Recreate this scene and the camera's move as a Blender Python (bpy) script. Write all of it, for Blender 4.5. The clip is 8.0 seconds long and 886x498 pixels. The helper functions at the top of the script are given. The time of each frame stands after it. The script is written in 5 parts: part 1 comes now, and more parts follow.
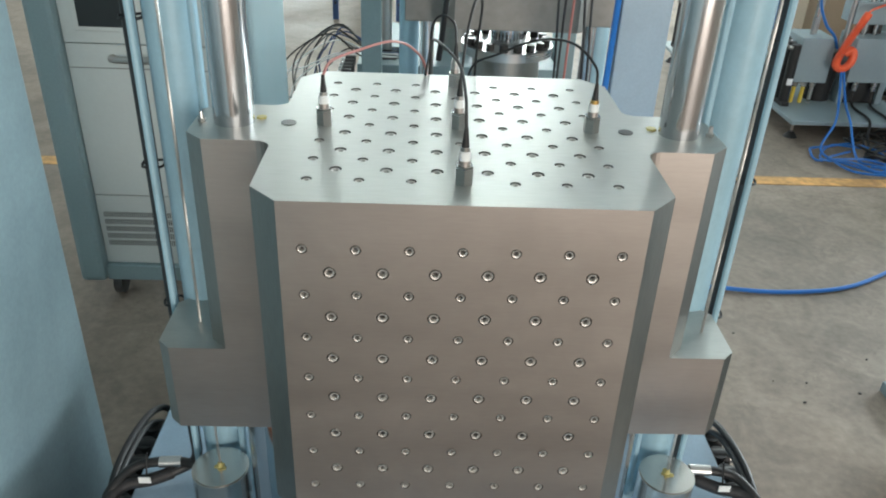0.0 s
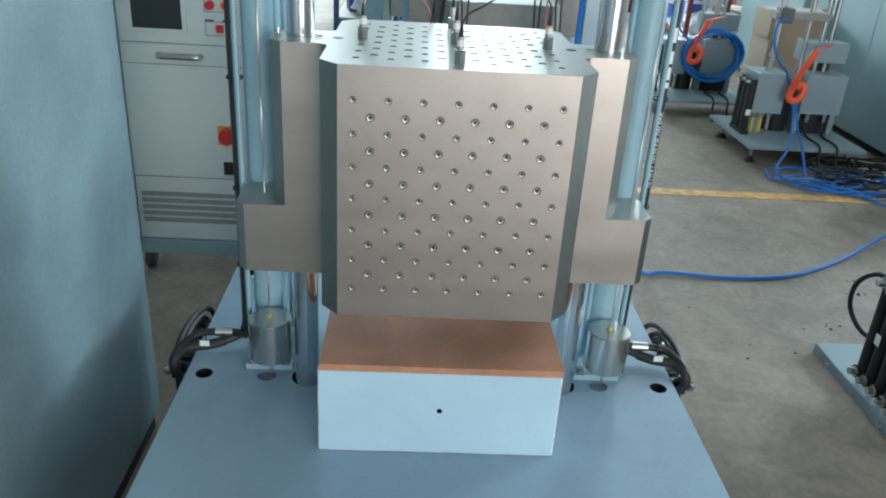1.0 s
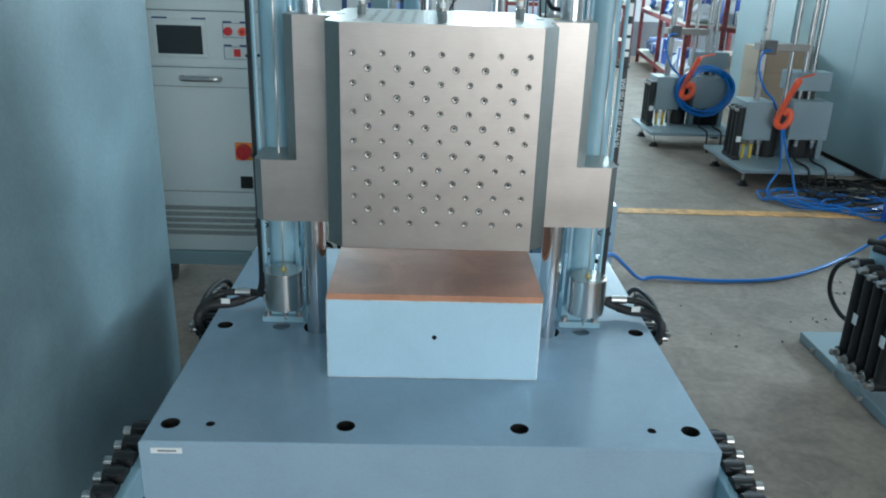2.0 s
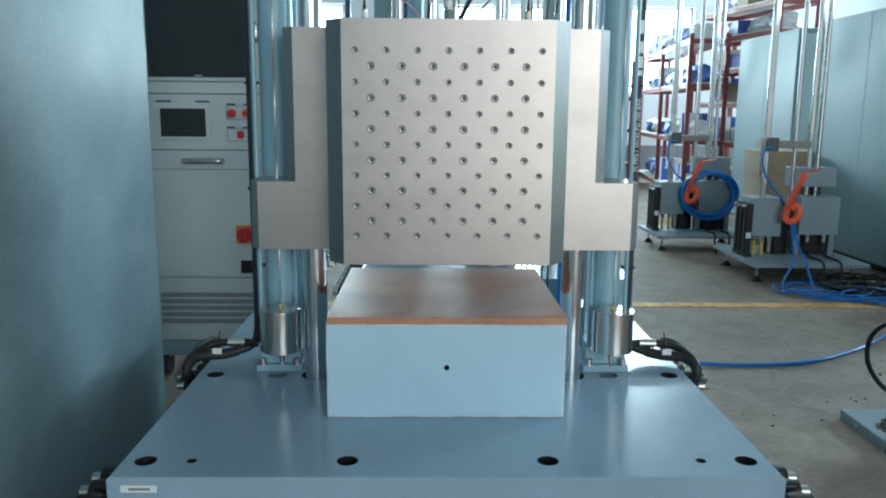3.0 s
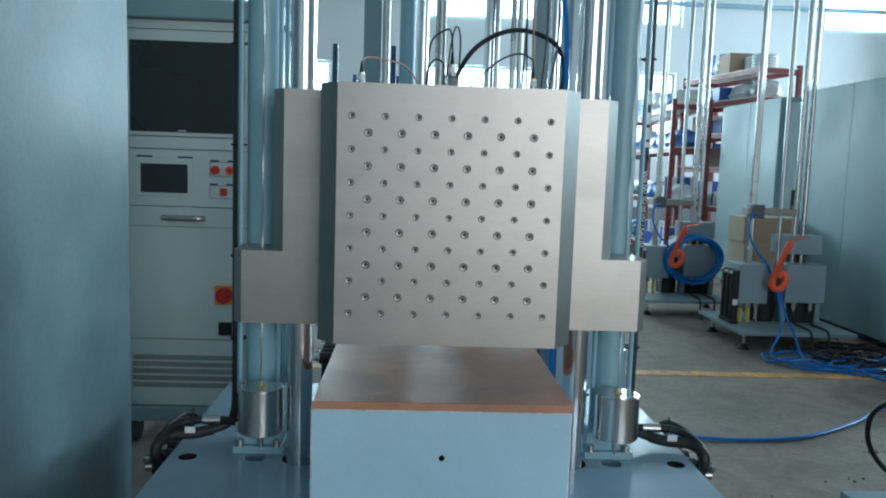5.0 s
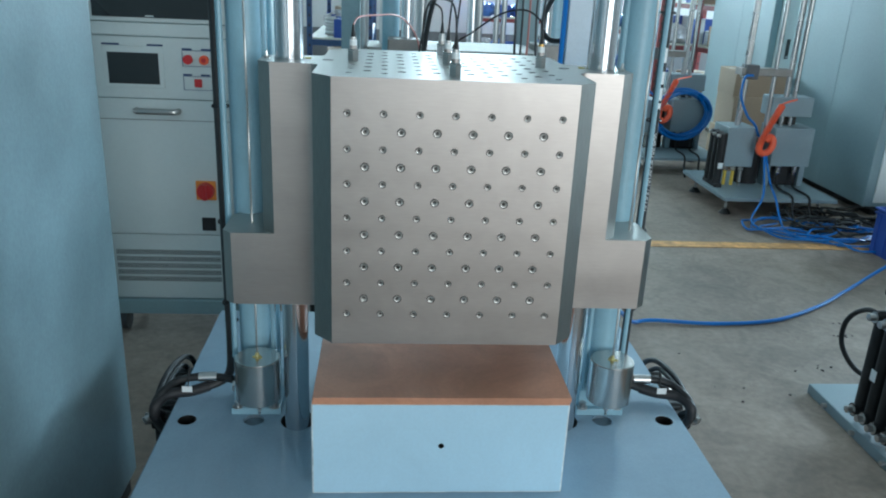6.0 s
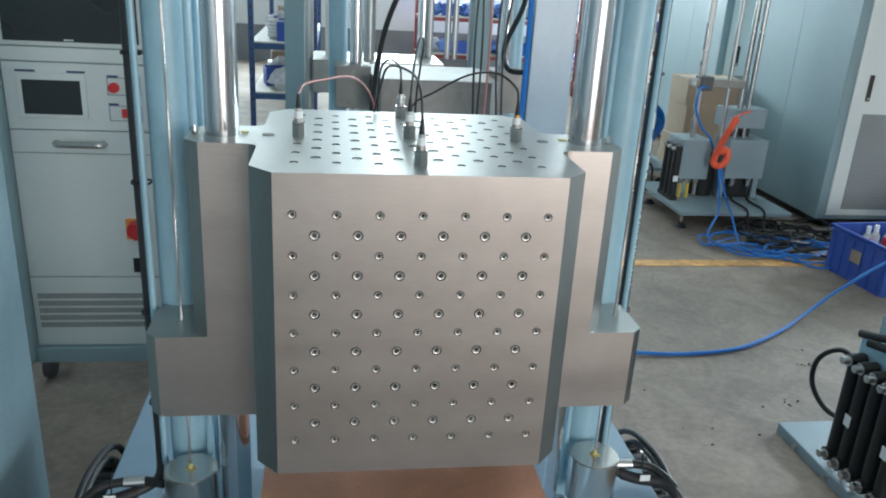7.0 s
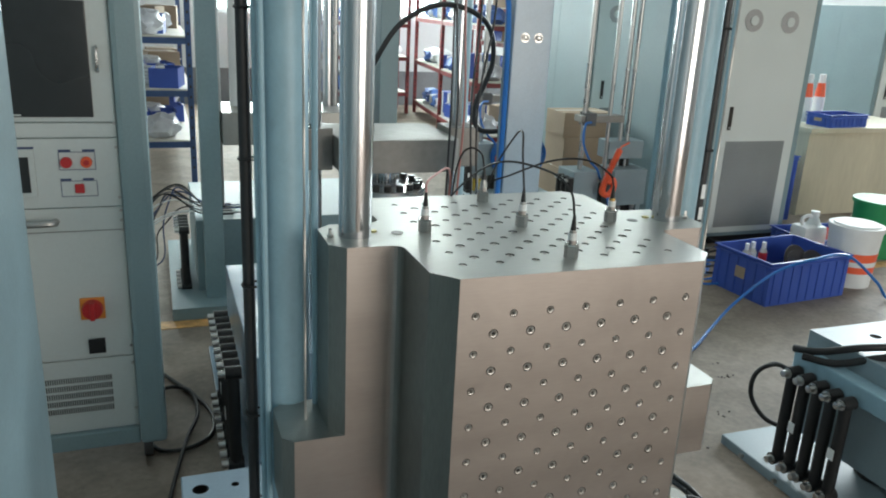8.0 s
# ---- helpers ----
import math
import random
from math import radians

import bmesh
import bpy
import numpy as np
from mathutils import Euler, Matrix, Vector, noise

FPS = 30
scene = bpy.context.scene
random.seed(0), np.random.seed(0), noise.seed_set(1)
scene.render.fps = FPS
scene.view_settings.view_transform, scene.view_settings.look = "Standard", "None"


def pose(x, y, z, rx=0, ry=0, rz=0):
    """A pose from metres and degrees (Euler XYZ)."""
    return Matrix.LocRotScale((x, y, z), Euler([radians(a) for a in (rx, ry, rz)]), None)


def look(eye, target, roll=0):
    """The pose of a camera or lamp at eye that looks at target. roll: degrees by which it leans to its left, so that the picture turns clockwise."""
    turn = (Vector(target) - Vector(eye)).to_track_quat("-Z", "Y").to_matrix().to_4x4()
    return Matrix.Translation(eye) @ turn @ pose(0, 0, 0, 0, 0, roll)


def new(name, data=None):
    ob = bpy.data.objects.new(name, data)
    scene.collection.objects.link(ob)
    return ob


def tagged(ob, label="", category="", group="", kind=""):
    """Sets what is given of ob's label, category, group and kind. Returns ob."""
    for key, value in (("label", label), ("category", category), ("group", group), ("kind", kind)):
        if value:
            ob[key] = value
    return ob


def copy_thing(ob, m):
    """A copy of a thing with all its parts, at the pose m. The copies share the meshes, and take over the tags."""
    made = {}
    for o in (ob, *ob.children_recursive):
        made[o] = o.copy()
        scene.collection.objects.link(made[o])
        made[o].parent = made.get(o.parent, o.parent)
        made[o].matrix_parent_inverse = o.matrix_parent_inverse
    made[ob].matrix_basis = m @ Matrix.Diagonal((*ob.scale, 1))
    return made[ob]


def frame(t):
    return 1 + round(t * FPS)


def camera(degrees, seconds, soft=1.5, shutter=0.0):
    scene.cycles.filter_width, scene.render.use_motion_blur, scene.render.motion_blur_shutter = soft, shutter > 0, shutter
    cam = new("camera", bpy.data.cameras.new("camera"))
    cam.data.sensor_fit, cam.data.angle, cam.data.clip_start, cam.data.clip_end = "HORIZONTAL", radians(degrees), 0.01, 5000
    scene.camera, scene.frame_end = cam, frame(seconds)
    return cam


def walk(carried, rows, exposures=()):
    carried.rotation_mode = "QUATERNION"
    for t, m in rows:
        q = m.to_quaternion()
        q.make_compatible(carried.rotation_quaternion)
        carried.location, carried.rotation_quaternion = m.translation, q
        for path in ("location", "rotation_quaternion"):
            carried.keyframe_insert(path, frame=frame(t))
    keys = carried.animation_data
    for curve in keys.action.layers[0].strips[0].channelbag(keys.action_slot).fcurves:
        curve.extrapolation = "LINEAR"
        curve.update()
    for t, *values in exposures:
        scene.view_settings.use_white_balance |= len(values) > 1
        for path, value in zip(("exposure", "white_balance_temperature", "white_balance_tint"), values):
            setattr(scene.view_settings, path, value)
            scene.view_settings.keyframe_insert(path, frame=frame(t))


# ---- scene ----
# camera: hand-held, steps back from the machine, dips down, then rises and swings to its left side
cam = camera(59.33, 8.0, 2.0)
PATH = [
    (0, (-0.0423, -0.6305, 1.4663), (0.0226, 1.1131, 0.4888), 2.48),
    (0.5, (-0.0797, -0.8735, 1.4476), (0.0052, 0.9188, 0.5641), 2.26),
    (1, (-0.0648, -1.0858, 1.3872), (0.0272, 0.726, 0.5453), 3.57),
    (2.5, (-0.0197, -1.3749, 1.1654), (0.0169, 0.5474, 0.6146), 0.87),
    (3, (-0.0298, -1.2778, 1.016), (0.0056, 0.6906, 0.6633), 0.45),
    (3.5, (-0.0393, -1.2282, 0.8251), (0.0367, 0.7672, 0.7122), 1.30),
    (4, (-0.0361, -1.2493, 0.7953), (0.0602, 0.7479, 0.8407), 0.93),
    (5.5, (-0.0814, -1.1298, 1.1995), (0.0149, 0.8156, 0.7457), 2.59),
    (6, (-0.0974, -1.071, 1.2934), (0.0564, 0.8089, 0.6282), 2.62),
    (6.5, (-0.097, -0.9618, 1.3566), (0.1132, 0.8927, 0.6376), 3.21),
    (7, (-0.1067, -0.8574, 1.3817), (0.18, 1.0018, 0.7026), 3.3),
    (7.5, (-0.2573, -0.8012, 1.4634), (0.2634, 1.0205, 0.8227), 4.13),
    (8, (-0.4934, -0.7941, 1.4605), (0.1766, 0.9942, 0.8661), 2.85),
]
walk(cam, [(t, look(eye, target, roll)) for t, eye, target, roll in PATH], exposures=[(0, 0.93, 6400, 9), (0.5, 0.82, 6050, 6), (1, 0.72, 5750, 4), (2.5, 0.4, 5400, 1), (3, 0.2, 5420, 0), (3.5, -0.1, 5400, -2), (4, -0.28, 5400, -2), (5.5, 0.05, 5200, -2), (6.5, 0.7, 5550, 4), (7, 0.68, 5820, 7), (7.5, 0.66, 6100, 8), (8, 0.37, 6400, 8)])

# ---- world and light ----
world = bpy.data.worlds.new("sky")
scene.world = world
world.use_nodes = True
wn = world.node_tree.nodes
sky = wn.new("ShaderNodeTexSky")
sky.sky_type, sky.sun_disc, sky.sun_elevation, sky.sun_rotation = "NISHITA", False, radians(45), radians(20)
world.node_tree.links.new(sky.outputs[0], wn["Background"].inputs[0])
wn["Background"].inputs[1].default_value = 0.1


def area_light(name, m, sx, sy, watts, colour):
    d = bpy.data.lights.new(name, "AREA")
    d.shape, d.size, d.size_y, d.energy, d.color = "RECTANGLE", sx, sy, watts, colour
    ob = new(name, d)
    ob.matrix_world = m
    return ob


# daylight in the openings: the windows of the end wall, of the east side, and the open shutter door behind the camera
for wx0, wx1, wz0, wz1 in ((-2.4, -1.3, 1.25, 2.55), (0.1, 1.95, 1.25, 2.55), (2.9, 3.92, 1.25, 2.55), (0.1, 1.95, 3.23, 3.85), (2.9, 3.97, 3.23, 3.85), (6.15, 8.3, 3.25, 3.88)):
    cw = ((wx0 + wx1) / 2, 10.95, (wz0 + wz1) / 2)
    area_light("window_light", look(cw, (cw[0], 0, cw[2] - 1.5)), wx1 - wx0, wz1 - wz0, 88 * (wx1 - wx0) * (wz1 - wz0), (0.92, 1.0, 0.97))
area_light("door_light", look((2.7, -6.9, 1.75), (1.6, -2.2, 0.0)), 4.2, 3.3, 225, (1.0, 0.885, 0.78))
area_light("side_window_light", look((9.05, 6.6, 2.9), (0, 2.0, 0.9)), 5.8, 1.5, 760, (0.9, 0.98, 1.0))

# ---- materials ----


def mat(name, colour, rough=0.5, metal=0.0, grain=0.06, scale=30.0, stain=0.12, stain_scale=2.5, bump=0.0, rough_var=0.1, stretch=(1, 1, 1), alpha=None, spec=0.5, coat=0.0):
    m = bpy.data.materials.new(name)
    m.use_nodes = True
    n, l = m.node_tree.nodes, m.node_tree.links
    b = n["Principled BSDF"]
    b.inputs["Metallic"].default_value = metal
    b.inputs["Specular IOR Level"].default_value = spec
    b.inputs["Coat Weight"].default_value = coat
    tc = n.new("ShaderNodeTexCoord")
    mp = n.new("ShaderNodeMapping")
    mp.inputs["Scale"].default_value = stretch
    l.new(tc.outputs["Object"], mp.inputs[0])
    t1, t2 = n.new("ShaderNodeTexNoise"), n.new("ShaderNodeTexNoise")
    for t, sc, det in ((t1, scale, 6), (t2, stain_scale, 2)):
        t.inputs["Scale"].default_value, t.inputs["Detail"].default_value = sc, det
        l.new(mp.outputs[0], t.inputs["Vector"])

    def ranged(src, lo, hi):
        r = n.new("ShaderNodeMapRange")
        r.inputs[1].default_value, r.inputs[2].default_value, r.inputs[3].default_value, r.inputs[4].default_value = 0.25, 0.75, lo, hi
        l.new(src, r.inputs[0])
        return r.outputs[0]
    v1, v2 = ranged(t1.outputs[0], 1 - grain, 1 + grain), ranged(t2.outputs[0], 1 - stain, 1 + stain)
    mul = n.new("ShaderNodeMath")
    mul.operation = "MULTIPLY"
    l.new(v1, mul.inputs[0]), l.new(v2, mul.inputs[1])
    hsv = n.new("ShaderNodeHueSaturation")
    hsv.inputs["Color"].default_value = (*colour, 1)
    l.new(mul.outputs[0], hsv.inputs["Value"])
    l.new(hsv.outputs[0], b.inputs["Base Color"])
    l.new(ranged(t2.outputs[0], max(0.02, rough - rough_var), min(1, rough + rough_var)), b.inputs["Roughness"])
    if bump:
        bp = n.new("ShaderNodeBump")
        bp.inputs["Strength"].default_value, bp.inputs["Distance"].default_value = bump, 0.002
        l.new(t1.outputs[0], bp.inputs["Height"])
        l.new(bp.outputs[0], b.inputs["Normal"])
    return m


M_BLUE = mat("blue_grey_paint", (0.30, 0.405, 0.50), 0.19, grain=0.04, scale=220, stain=0.03, bump=0.06, rough_var=0.015)
M_PALE = mat("pale_blue_paint", (0.29, 0.455, 0.54), 0.38, rough_var=0.05, grain=0.03, scale=180, stain=0.06, bump=0.05)
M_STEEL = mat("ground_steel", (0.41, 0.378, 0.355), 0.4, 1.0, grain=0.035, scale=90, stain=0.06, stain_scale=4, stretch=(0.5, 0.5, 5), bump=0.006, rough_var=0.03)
# darkened steel: shade of the table's sides put into colour; also on rear parts
M_STEEL_D = mat("darkened_steel", (0.32, 0.32, 0.30), 0.42, 1.0, grain=0.08, scale=60, stretch=(10, 1, 1), stain=0.08)
M_CHROME = mat("chromed_rod", (0.62, 0.63, 0.65), 0.16, 1.0, grain=0.03, scale=80, stain=0.04, rough_var=0.04)
M_BRUSH = mat("turned_steel", (0.50, 0.50, 0.49), 0.3, 1.0, grain=0.06, scale=40, stretch=(1, 1, 30), stain=0.05)
M_BLACK = mat("black_rubber", (0.010, 0.011, 0.012), 0.58, grain=0.2, scale=90)
# table steel darkened, with the shade inside the holes put into the colour
M_BORE = mat("shaded_steel_bore", (0.16, 0.155, 0.15), 0.45, 0.5)
# blue paint of the shallow bores, darkened for the shade in the recess
M_SPOT = mat("darkened_blue_bore", (0.17, 0.225, 0.27), 0.5, 0.0, grain=0.2, scale=300)
# near-black: shade inside bores and slots put into colour; also dark fittings
M_HOLE = mat("dark_metal_and_bore_shade", (0.06, 0.058, 0.055), 0.4, 0.7)
M_FELT = mat("brown_rubber_sheet", (0.48, 0.235, 0.14), 0.42, grain=0.06, scale=140, stain=0.12, stain_scale=6, bump=0.06)
M_WHITE = mat("pale_grey_enamel", (0.64, 0.69, 0.675), 0.45, grain=0.02, scale=90, stain=0.04)
M_WALL = mat("wall_paint", (0.65, 0.675, 0.68), 0.8, grain=0.03, stain=0.05, stain_scale=0.8)
M_CEIL = mat("ceiling_paint", (0.48, 0.51, 0.515), 0.85, grain=0.03, stain=0.05, stain_scale=0.6)
M_FLOOR = mat("concrete", (0.247, 0.204, 0.166), 0.7, grain=0.15, scale=38, stain=0.2, stain_scale=1.7, bump=0.015, rough_var=0.1, spec=0.35)

M_YELLOW = mat("worn_yellow_paint", (0.58, 0.32, 0.11), 0.6, grain=0.4, scale=25, stain=0.3, stain_scale=5)
M_RED = mat("red_plastic", (0.55, 0.03, 0.035), 0.4)
M_ORANGE = mat("orange_plastic", (0.85, 0.13, 0.05), 0.45)
M_SCREEN = mat("dark_screen_glass", (0.03, 0.035, 0.037), 0.28, rough_var=0.03, stain=0.05)
M_INSERT = mat("thread_insert_steel", (0.60, 0.58, 0.55), 0.42, 0.75, grain=0.2, scale=900)
M_TURNED = mat("turned_weight_steel", (0.58, 0.56, 0.53), 0.24, 1.0, grain=0.015, scale=60, stain=0.02, rough_var=0.02)
M_ROPE = mat("wire_rope_steel", (0.5, 0.5, 0.48), 0.45, 0.9, grain=0.1, scale=300)
M_GREASE = mat("yellow_grease", (0.46, 0.41, 0.15), 0.4, grain=0.2, scale=200)
M_BRASS = mat("gilt_brass", (0.65, 0.42, 0.15), 0.35, 1.0)
M_CABLE_RED = mat("red_cable_skin", (0.42, 0.17, 0.15), 0.45)
M_DARKWALL = mat("grey_wall_base", (0.18, 0.19, 0.2), 0.7)
M_HOOD = mat("blue_sheet_steel", (0.19, 0.268, 0.295), 0.36, grain=0.08, scale=120, stain=0.13, stain_scale=4, bump=0.2, rough_var=0.08)
M_SIDE = mat("grey_blue_cabinet_sheet", (0.22, 0.31, 0.335), 0.55, grain=0.05, scale=90, stain=0.1, stain_scale=2, bump=0.05)
M_TEAL = mat("teal_grey_cabinet_paint", (0.27, 0.375, 0.40), 0.4, grain=0.05, scale=120, stain=0.06, bump=0.05)
M_GUIDE = mat("grey_guide_rod", (0.42, 0.43, 0.43), 0.3, 1.0, grain=0.03, scale=60)
M_GRILLE = mat("grey_fan_grille", (0.40, 0.40, 0.40), 0.5, grain=0.15, scale=200)
M_NAVY = mat("navy_print", (0.03, 0.06, 0.16), 0.5)
M_YELLOWP = mat("amber_plastic", (0.80, 0.30, 0.05), 0.45)
M_CASTOR = mat("grey_castor", (0.09, 0.095, 0.1), 0.5)
M_HOSE = mat("blue_hose_plastic", (0.02, 0.16, 0.52), 0.35)
M_CRATE = mat("blue_crate_plastic", (0.045, 0.10, 0.42), 0.45, grain=0.05, scale=120)
M_CARTON = mat("cardboard", (0.37, 0.285, 0.20), 0.8, grain=0.06, scale=60)
M_DISC = mat("abrasive_disc", (0.05, 0.045, 0.045), 0.75, grain=0.2, scale=300)
M_GREEN = mat("green_plastic", (0.02, 0.28, 0.10), 0.4)
M_GREYBOX = mat("grey_box_paint", (0.24, 0.31, 0.34), 0.45, grain=0.04, scale=120)
M_REDRACK = mat("red_rack_paint", (0.22, 0.04, 0.04), 0.5, grain=0.08)
M_BLUERACK = mat("blue_rack_paint", (0.04, 0.09, 0.22), 0.5, grain=0.08)
M_SHELF = mat("cream_shelf_board", (0.62, 0.60, 0.53), 0.6)
M_WOOD = mat("pale_table_panel", (0.56, 0.52, 0.40), 0.55, stretch=(1, 1, 0.2))
M_MESH = mat("filter_mesh", (0.24, 0.26, 0.265), 0.6, grain=0.15, scale=400)
M_VALVE = mat("valve_yellow", (0.60, 0.45, 0.06), 0.4)
M_BAG = mat("bag_film", (0.66, 0.68, 0.72), 0.35, grain=0.12, scale=20, stain=0.2, stain_scale=6)
M_SACK = mat("blue_sack_film", (0.10, 0.20, 0.52), 0.4, grain=0.15, scale=20, stain=0.25, stain_scale=6)
M_ORANGEB = mat("orange_rubber", (0.50, 0.15, 0.04), 0.6)
M_WRAP = mat("black_fabric_wrap", (0.015, 0.015, 0.017), 0.6, grain=0.3, scale=140, bump=0.5)
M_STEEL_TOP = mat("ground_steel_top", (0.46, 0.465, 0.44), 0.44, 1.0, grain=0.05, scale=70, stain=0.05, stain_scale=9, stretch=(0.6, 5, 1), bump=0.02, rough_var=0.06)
M_SLAB = mat("worn_steel_slab", (0.27, 0.265, 0.25), 0.58, 0.75, grain=0.1, scale=40, stain=0.12, stain_scale=7, bump=0.03)
M_HOSEBLK = mat("black_hose_rubber", (0.02, 0.022, 0.024), 0.5, grain=0.15, scale=120)
M_BLOCK = mat("light_blue_block_paint", (0.47, 0.655, 0.78), 0.4, grain=0.03, scale=180, stain=0.05, bump=0.05, rough_var=0.05)
M_CHIP = mat("chipped_paint_edge", (0.62, 0.68, 0.70), 0.5, grain=0.35, scale=60, stain=0.3, stain_scale=14)
M_LABEL = mat("white_label", (0.75, 0.78, 0.78), 0.6, grain=0.02)


def blotch(m, scale, low, high, detail=9.0, crack=0.0):
    """Adds worn blotches, and hairline cracks if asked, to a material's colour."""
    n, l = m.node_tree.nodes, m.node_tree.links
    b = n["Principled BSDF"]
    src = b.inputs["Base Color"].links[0].from_socket
    tc, t, r = n.new("ShaderNodeTexCoord"), n.new("ShaderNodeTexNoise"), n.new("ShaderNodeMapRange")
    t.inputs["Scale"].default_value, t.inputs["Detail"].default_value, t.inputs["Roughness"].default_value, t.inputs["Distortion"].default_value = scale, detail, 0.68, 0.6
    l.new(tc.outputs["Object"], t.inputs["Vector"])
    for i, v in zip((1, 2, 3, 4), (0.36, 0.62, low, high)):
        r.inputs[i].default_value = v
    l.new(t.outputs[0], r.inputs[0])
    hsv = n.new("ShaderNodeHueSaturation")
    l.new(src, hsv.inputs["Color"])
    value = r.outputs[0]
    if crack:
        v, c, mul = n.new("ShaderNodeTexVoronoi"), n.new("ShaderNodeMapRange"), n.new("ShaderNodeMath")
        v.feature = "DISTANCE_TO_EDGE"
        v.inputs["Scale"].default_value = 0.9
        add = n.new("ShaderNodeVectorMath")
        add.operation = "ADD"
        l.new(tc.outputs["Object"], add.inputs[0]), l.new(t.outputs["Color"], add.inputs[1])
        l.new(add.outputs[0], v.inputs["Vector"])
        for i, q in zip((1, 2, 3, 4), (0.0, 0.006, 1 - crack, 1.0)):
            c.inputs[i].default_value = q
        l.new(v.outputs["Distance"], c.inputs[0])
        mul.operation = "MULTIPLY"
        l.new(value, mul.inputs[0]), l.new(c.outputs[0], mul.inputs[1])
        value = mul.outputs[0]
    l.new(value, hsv.inputs["Value"])
    l.new(hsv.outputs[0], b.inputs["Base Color"])


blotch(M_FLOOR, 5.0, 0.8, 1.14, crack=0.25)
blotch(M_FELT, 7.0, 0.82, 1.1, 5.0)
blotch(M_STEEL, 6.0, 0.95, 1.04, 4.0)
blotch(M_HOOD, 3.0, 0.9, 1.08, 6.0)
blotch(M_BLUE, 4.0, 0.94, 1.05, 7.0)
blotch(M_PALE, 9.0, 0.92, 1.05, 6.0)
blotch(M_BLOCK, 5.0, 0.96, 1.03, 6.0)

M_SKY = bpy.data.materials.new("daylight_sky")
M_SKY.use_nodes = True
glow = M_SKY.node_tree.nodes["Principled BSDF"]
glow.inputs["Base Color"].default_value = (0.8, 0.9, 0.9, 1)
glow.inputs["Emission Color"].default_value = (0.86, 1.0, 0.95, 1)
glow.inputs["Emission Strength"].default_value = 2.3

# ---- building blocks ----


def solid(name, bm, material, parent=None, smooth=False):
    me = bpy.data.meshes.new(name)
    bmesh.ops.recalc_face_normals(bm, faces=bm.faces)
    for f in bm.faces:
        f.smooth = smooth
    if smooth:
        for e in bm.edges:
            if len(e.link_faces) == 2 and e.calc_face_angle() > 0.6:
                e.smooth = False
    bm.to_mesh(me)
    bm.free()
    for k in (material if isinstance(material, (list, tuple)) else [material]):
        me.materials.append(k)
    ob = new(name, me)
    if parent is not None:
        ob.parent = parent
    return ob


def part(name, bm, material, parent, label="", smooth=False):
    ob = solid(name, bm, material, parent, smooth)
    return tagged(ob, label) if label else ob


def thing(name, label, category, at=(0, 0, 0), rz=0, group="", kind=""):
    ob = new(name)
    ob.matrix_world = pose(*at, 0, 0, rz)
    return tagged(ob, label, category, group, kind)


def box(x0, x1, y0, y1, z0, z1, bevel=0.0, bm=None):
    bm = bm or bmesh.new()
    r = bmesh.ops.create_cube(bm, size=1, matrix=Matrix.Translation(((x0 + x1) / 2, (y0 + y1) / 2, (z0 + z1) / 2)) @ Matrix.Diagonal((x1 - x0, y1 - y0, z1 - z0, 1)))
    if bevel:
        es = list({e for v in r["verts"] for e in v.link_edges})
        bmesh.ops.bevel(bm, geom=es, offset=bevel, segments=2, profile=0.6, affect="EDGES")
    return bm


def cyl(a, b, r, seg=24, r2=None, bm=None, caps=True):
    bm = bm or bmesh.new()
    a, b = Vector(a), Vector(b)
    d = b - a
    m = Matrix.Translation((a + b) / 2) @ d.to_track_quat("Z", "Y").to_matrix().to_4x4()
    bmesh.ops.create_cone(bm, cap_ends=caps, segments=seg, radius1=r, radius2=r if r2 is None else r2, depth=d.length, matrix=m)
    return bm


def tub_mesh(sx, sy, h, t):
    """An open box with walls of thickness t."""
    bm = bmesh.new()
    rings = []
    for i, z in ((0, 0), (0, h), (t, h), (t, t)):
        rings.append([bm.verts.new((x * (sx / 2 - i), y * (sy / 2 - i), z)) for x, y in ((-1, -1), (1, -1), (1, 1), (-1, 1))])
    for a, b in zip(rings, rings[1:]):
        for k in range(4):
            bm.faces.new((a[k], a[(k + 1) % 4], b[(k + 1) % 4], b[k]))
    bm.faces.new(rings[0][::-1]), bm.faces.new(rings[-1])
    return bm


def prism(points, z0, z1, bevel=0.0, bm=None):
    """An upright prism over a plan outline."""
    bm = bm or bmesh.new()
    lo = [bm.verts.new((x, y, z0)) for x, y in points]
    hi = [bm.verts.new((x, y, z1)) for x, y in points]
    n = len(points)
    bm.faces.new(lo[::-1]), bm.faces.new(hi)
    for i in range(n):
        bm.faces.new((lo[i], lo[(i + 1) % n], hi[(i + 1) % n], hi[i]))
    if bevel:
        bmesh.ops.bevel(bm, geom=[e for e in bm.edges if abs(e.verts[0].co.z - e.verts[1].co.z) < 1e-6], offset=bevel, segments=1, affect="EDGES")
    return bm


def smooth_path(points, steps=8):
    """Catmull-Rom through the points."""
    p = [Vector(q) for q in points]
    p = [2 * p[0] - p[1]] + p + [2 * p[-1] - p[-2]]
    out = []
    for i in range(1, len(p) - 2):
        for k in range(steps):
            t = k / steps
            out.append(0.5 * (2 * p[i] + (p[i + 1] - p[i - 1]) * t + (2 * p[i - 1] - 5 * p[i] + 4 * p[i + 1] - p[i + 2]) * t * t + (3 * p[i] - p[i - 1] - 3 * p[i + 1] + p[i + 2]) * t ** 3))
    return out + [p[-2]]


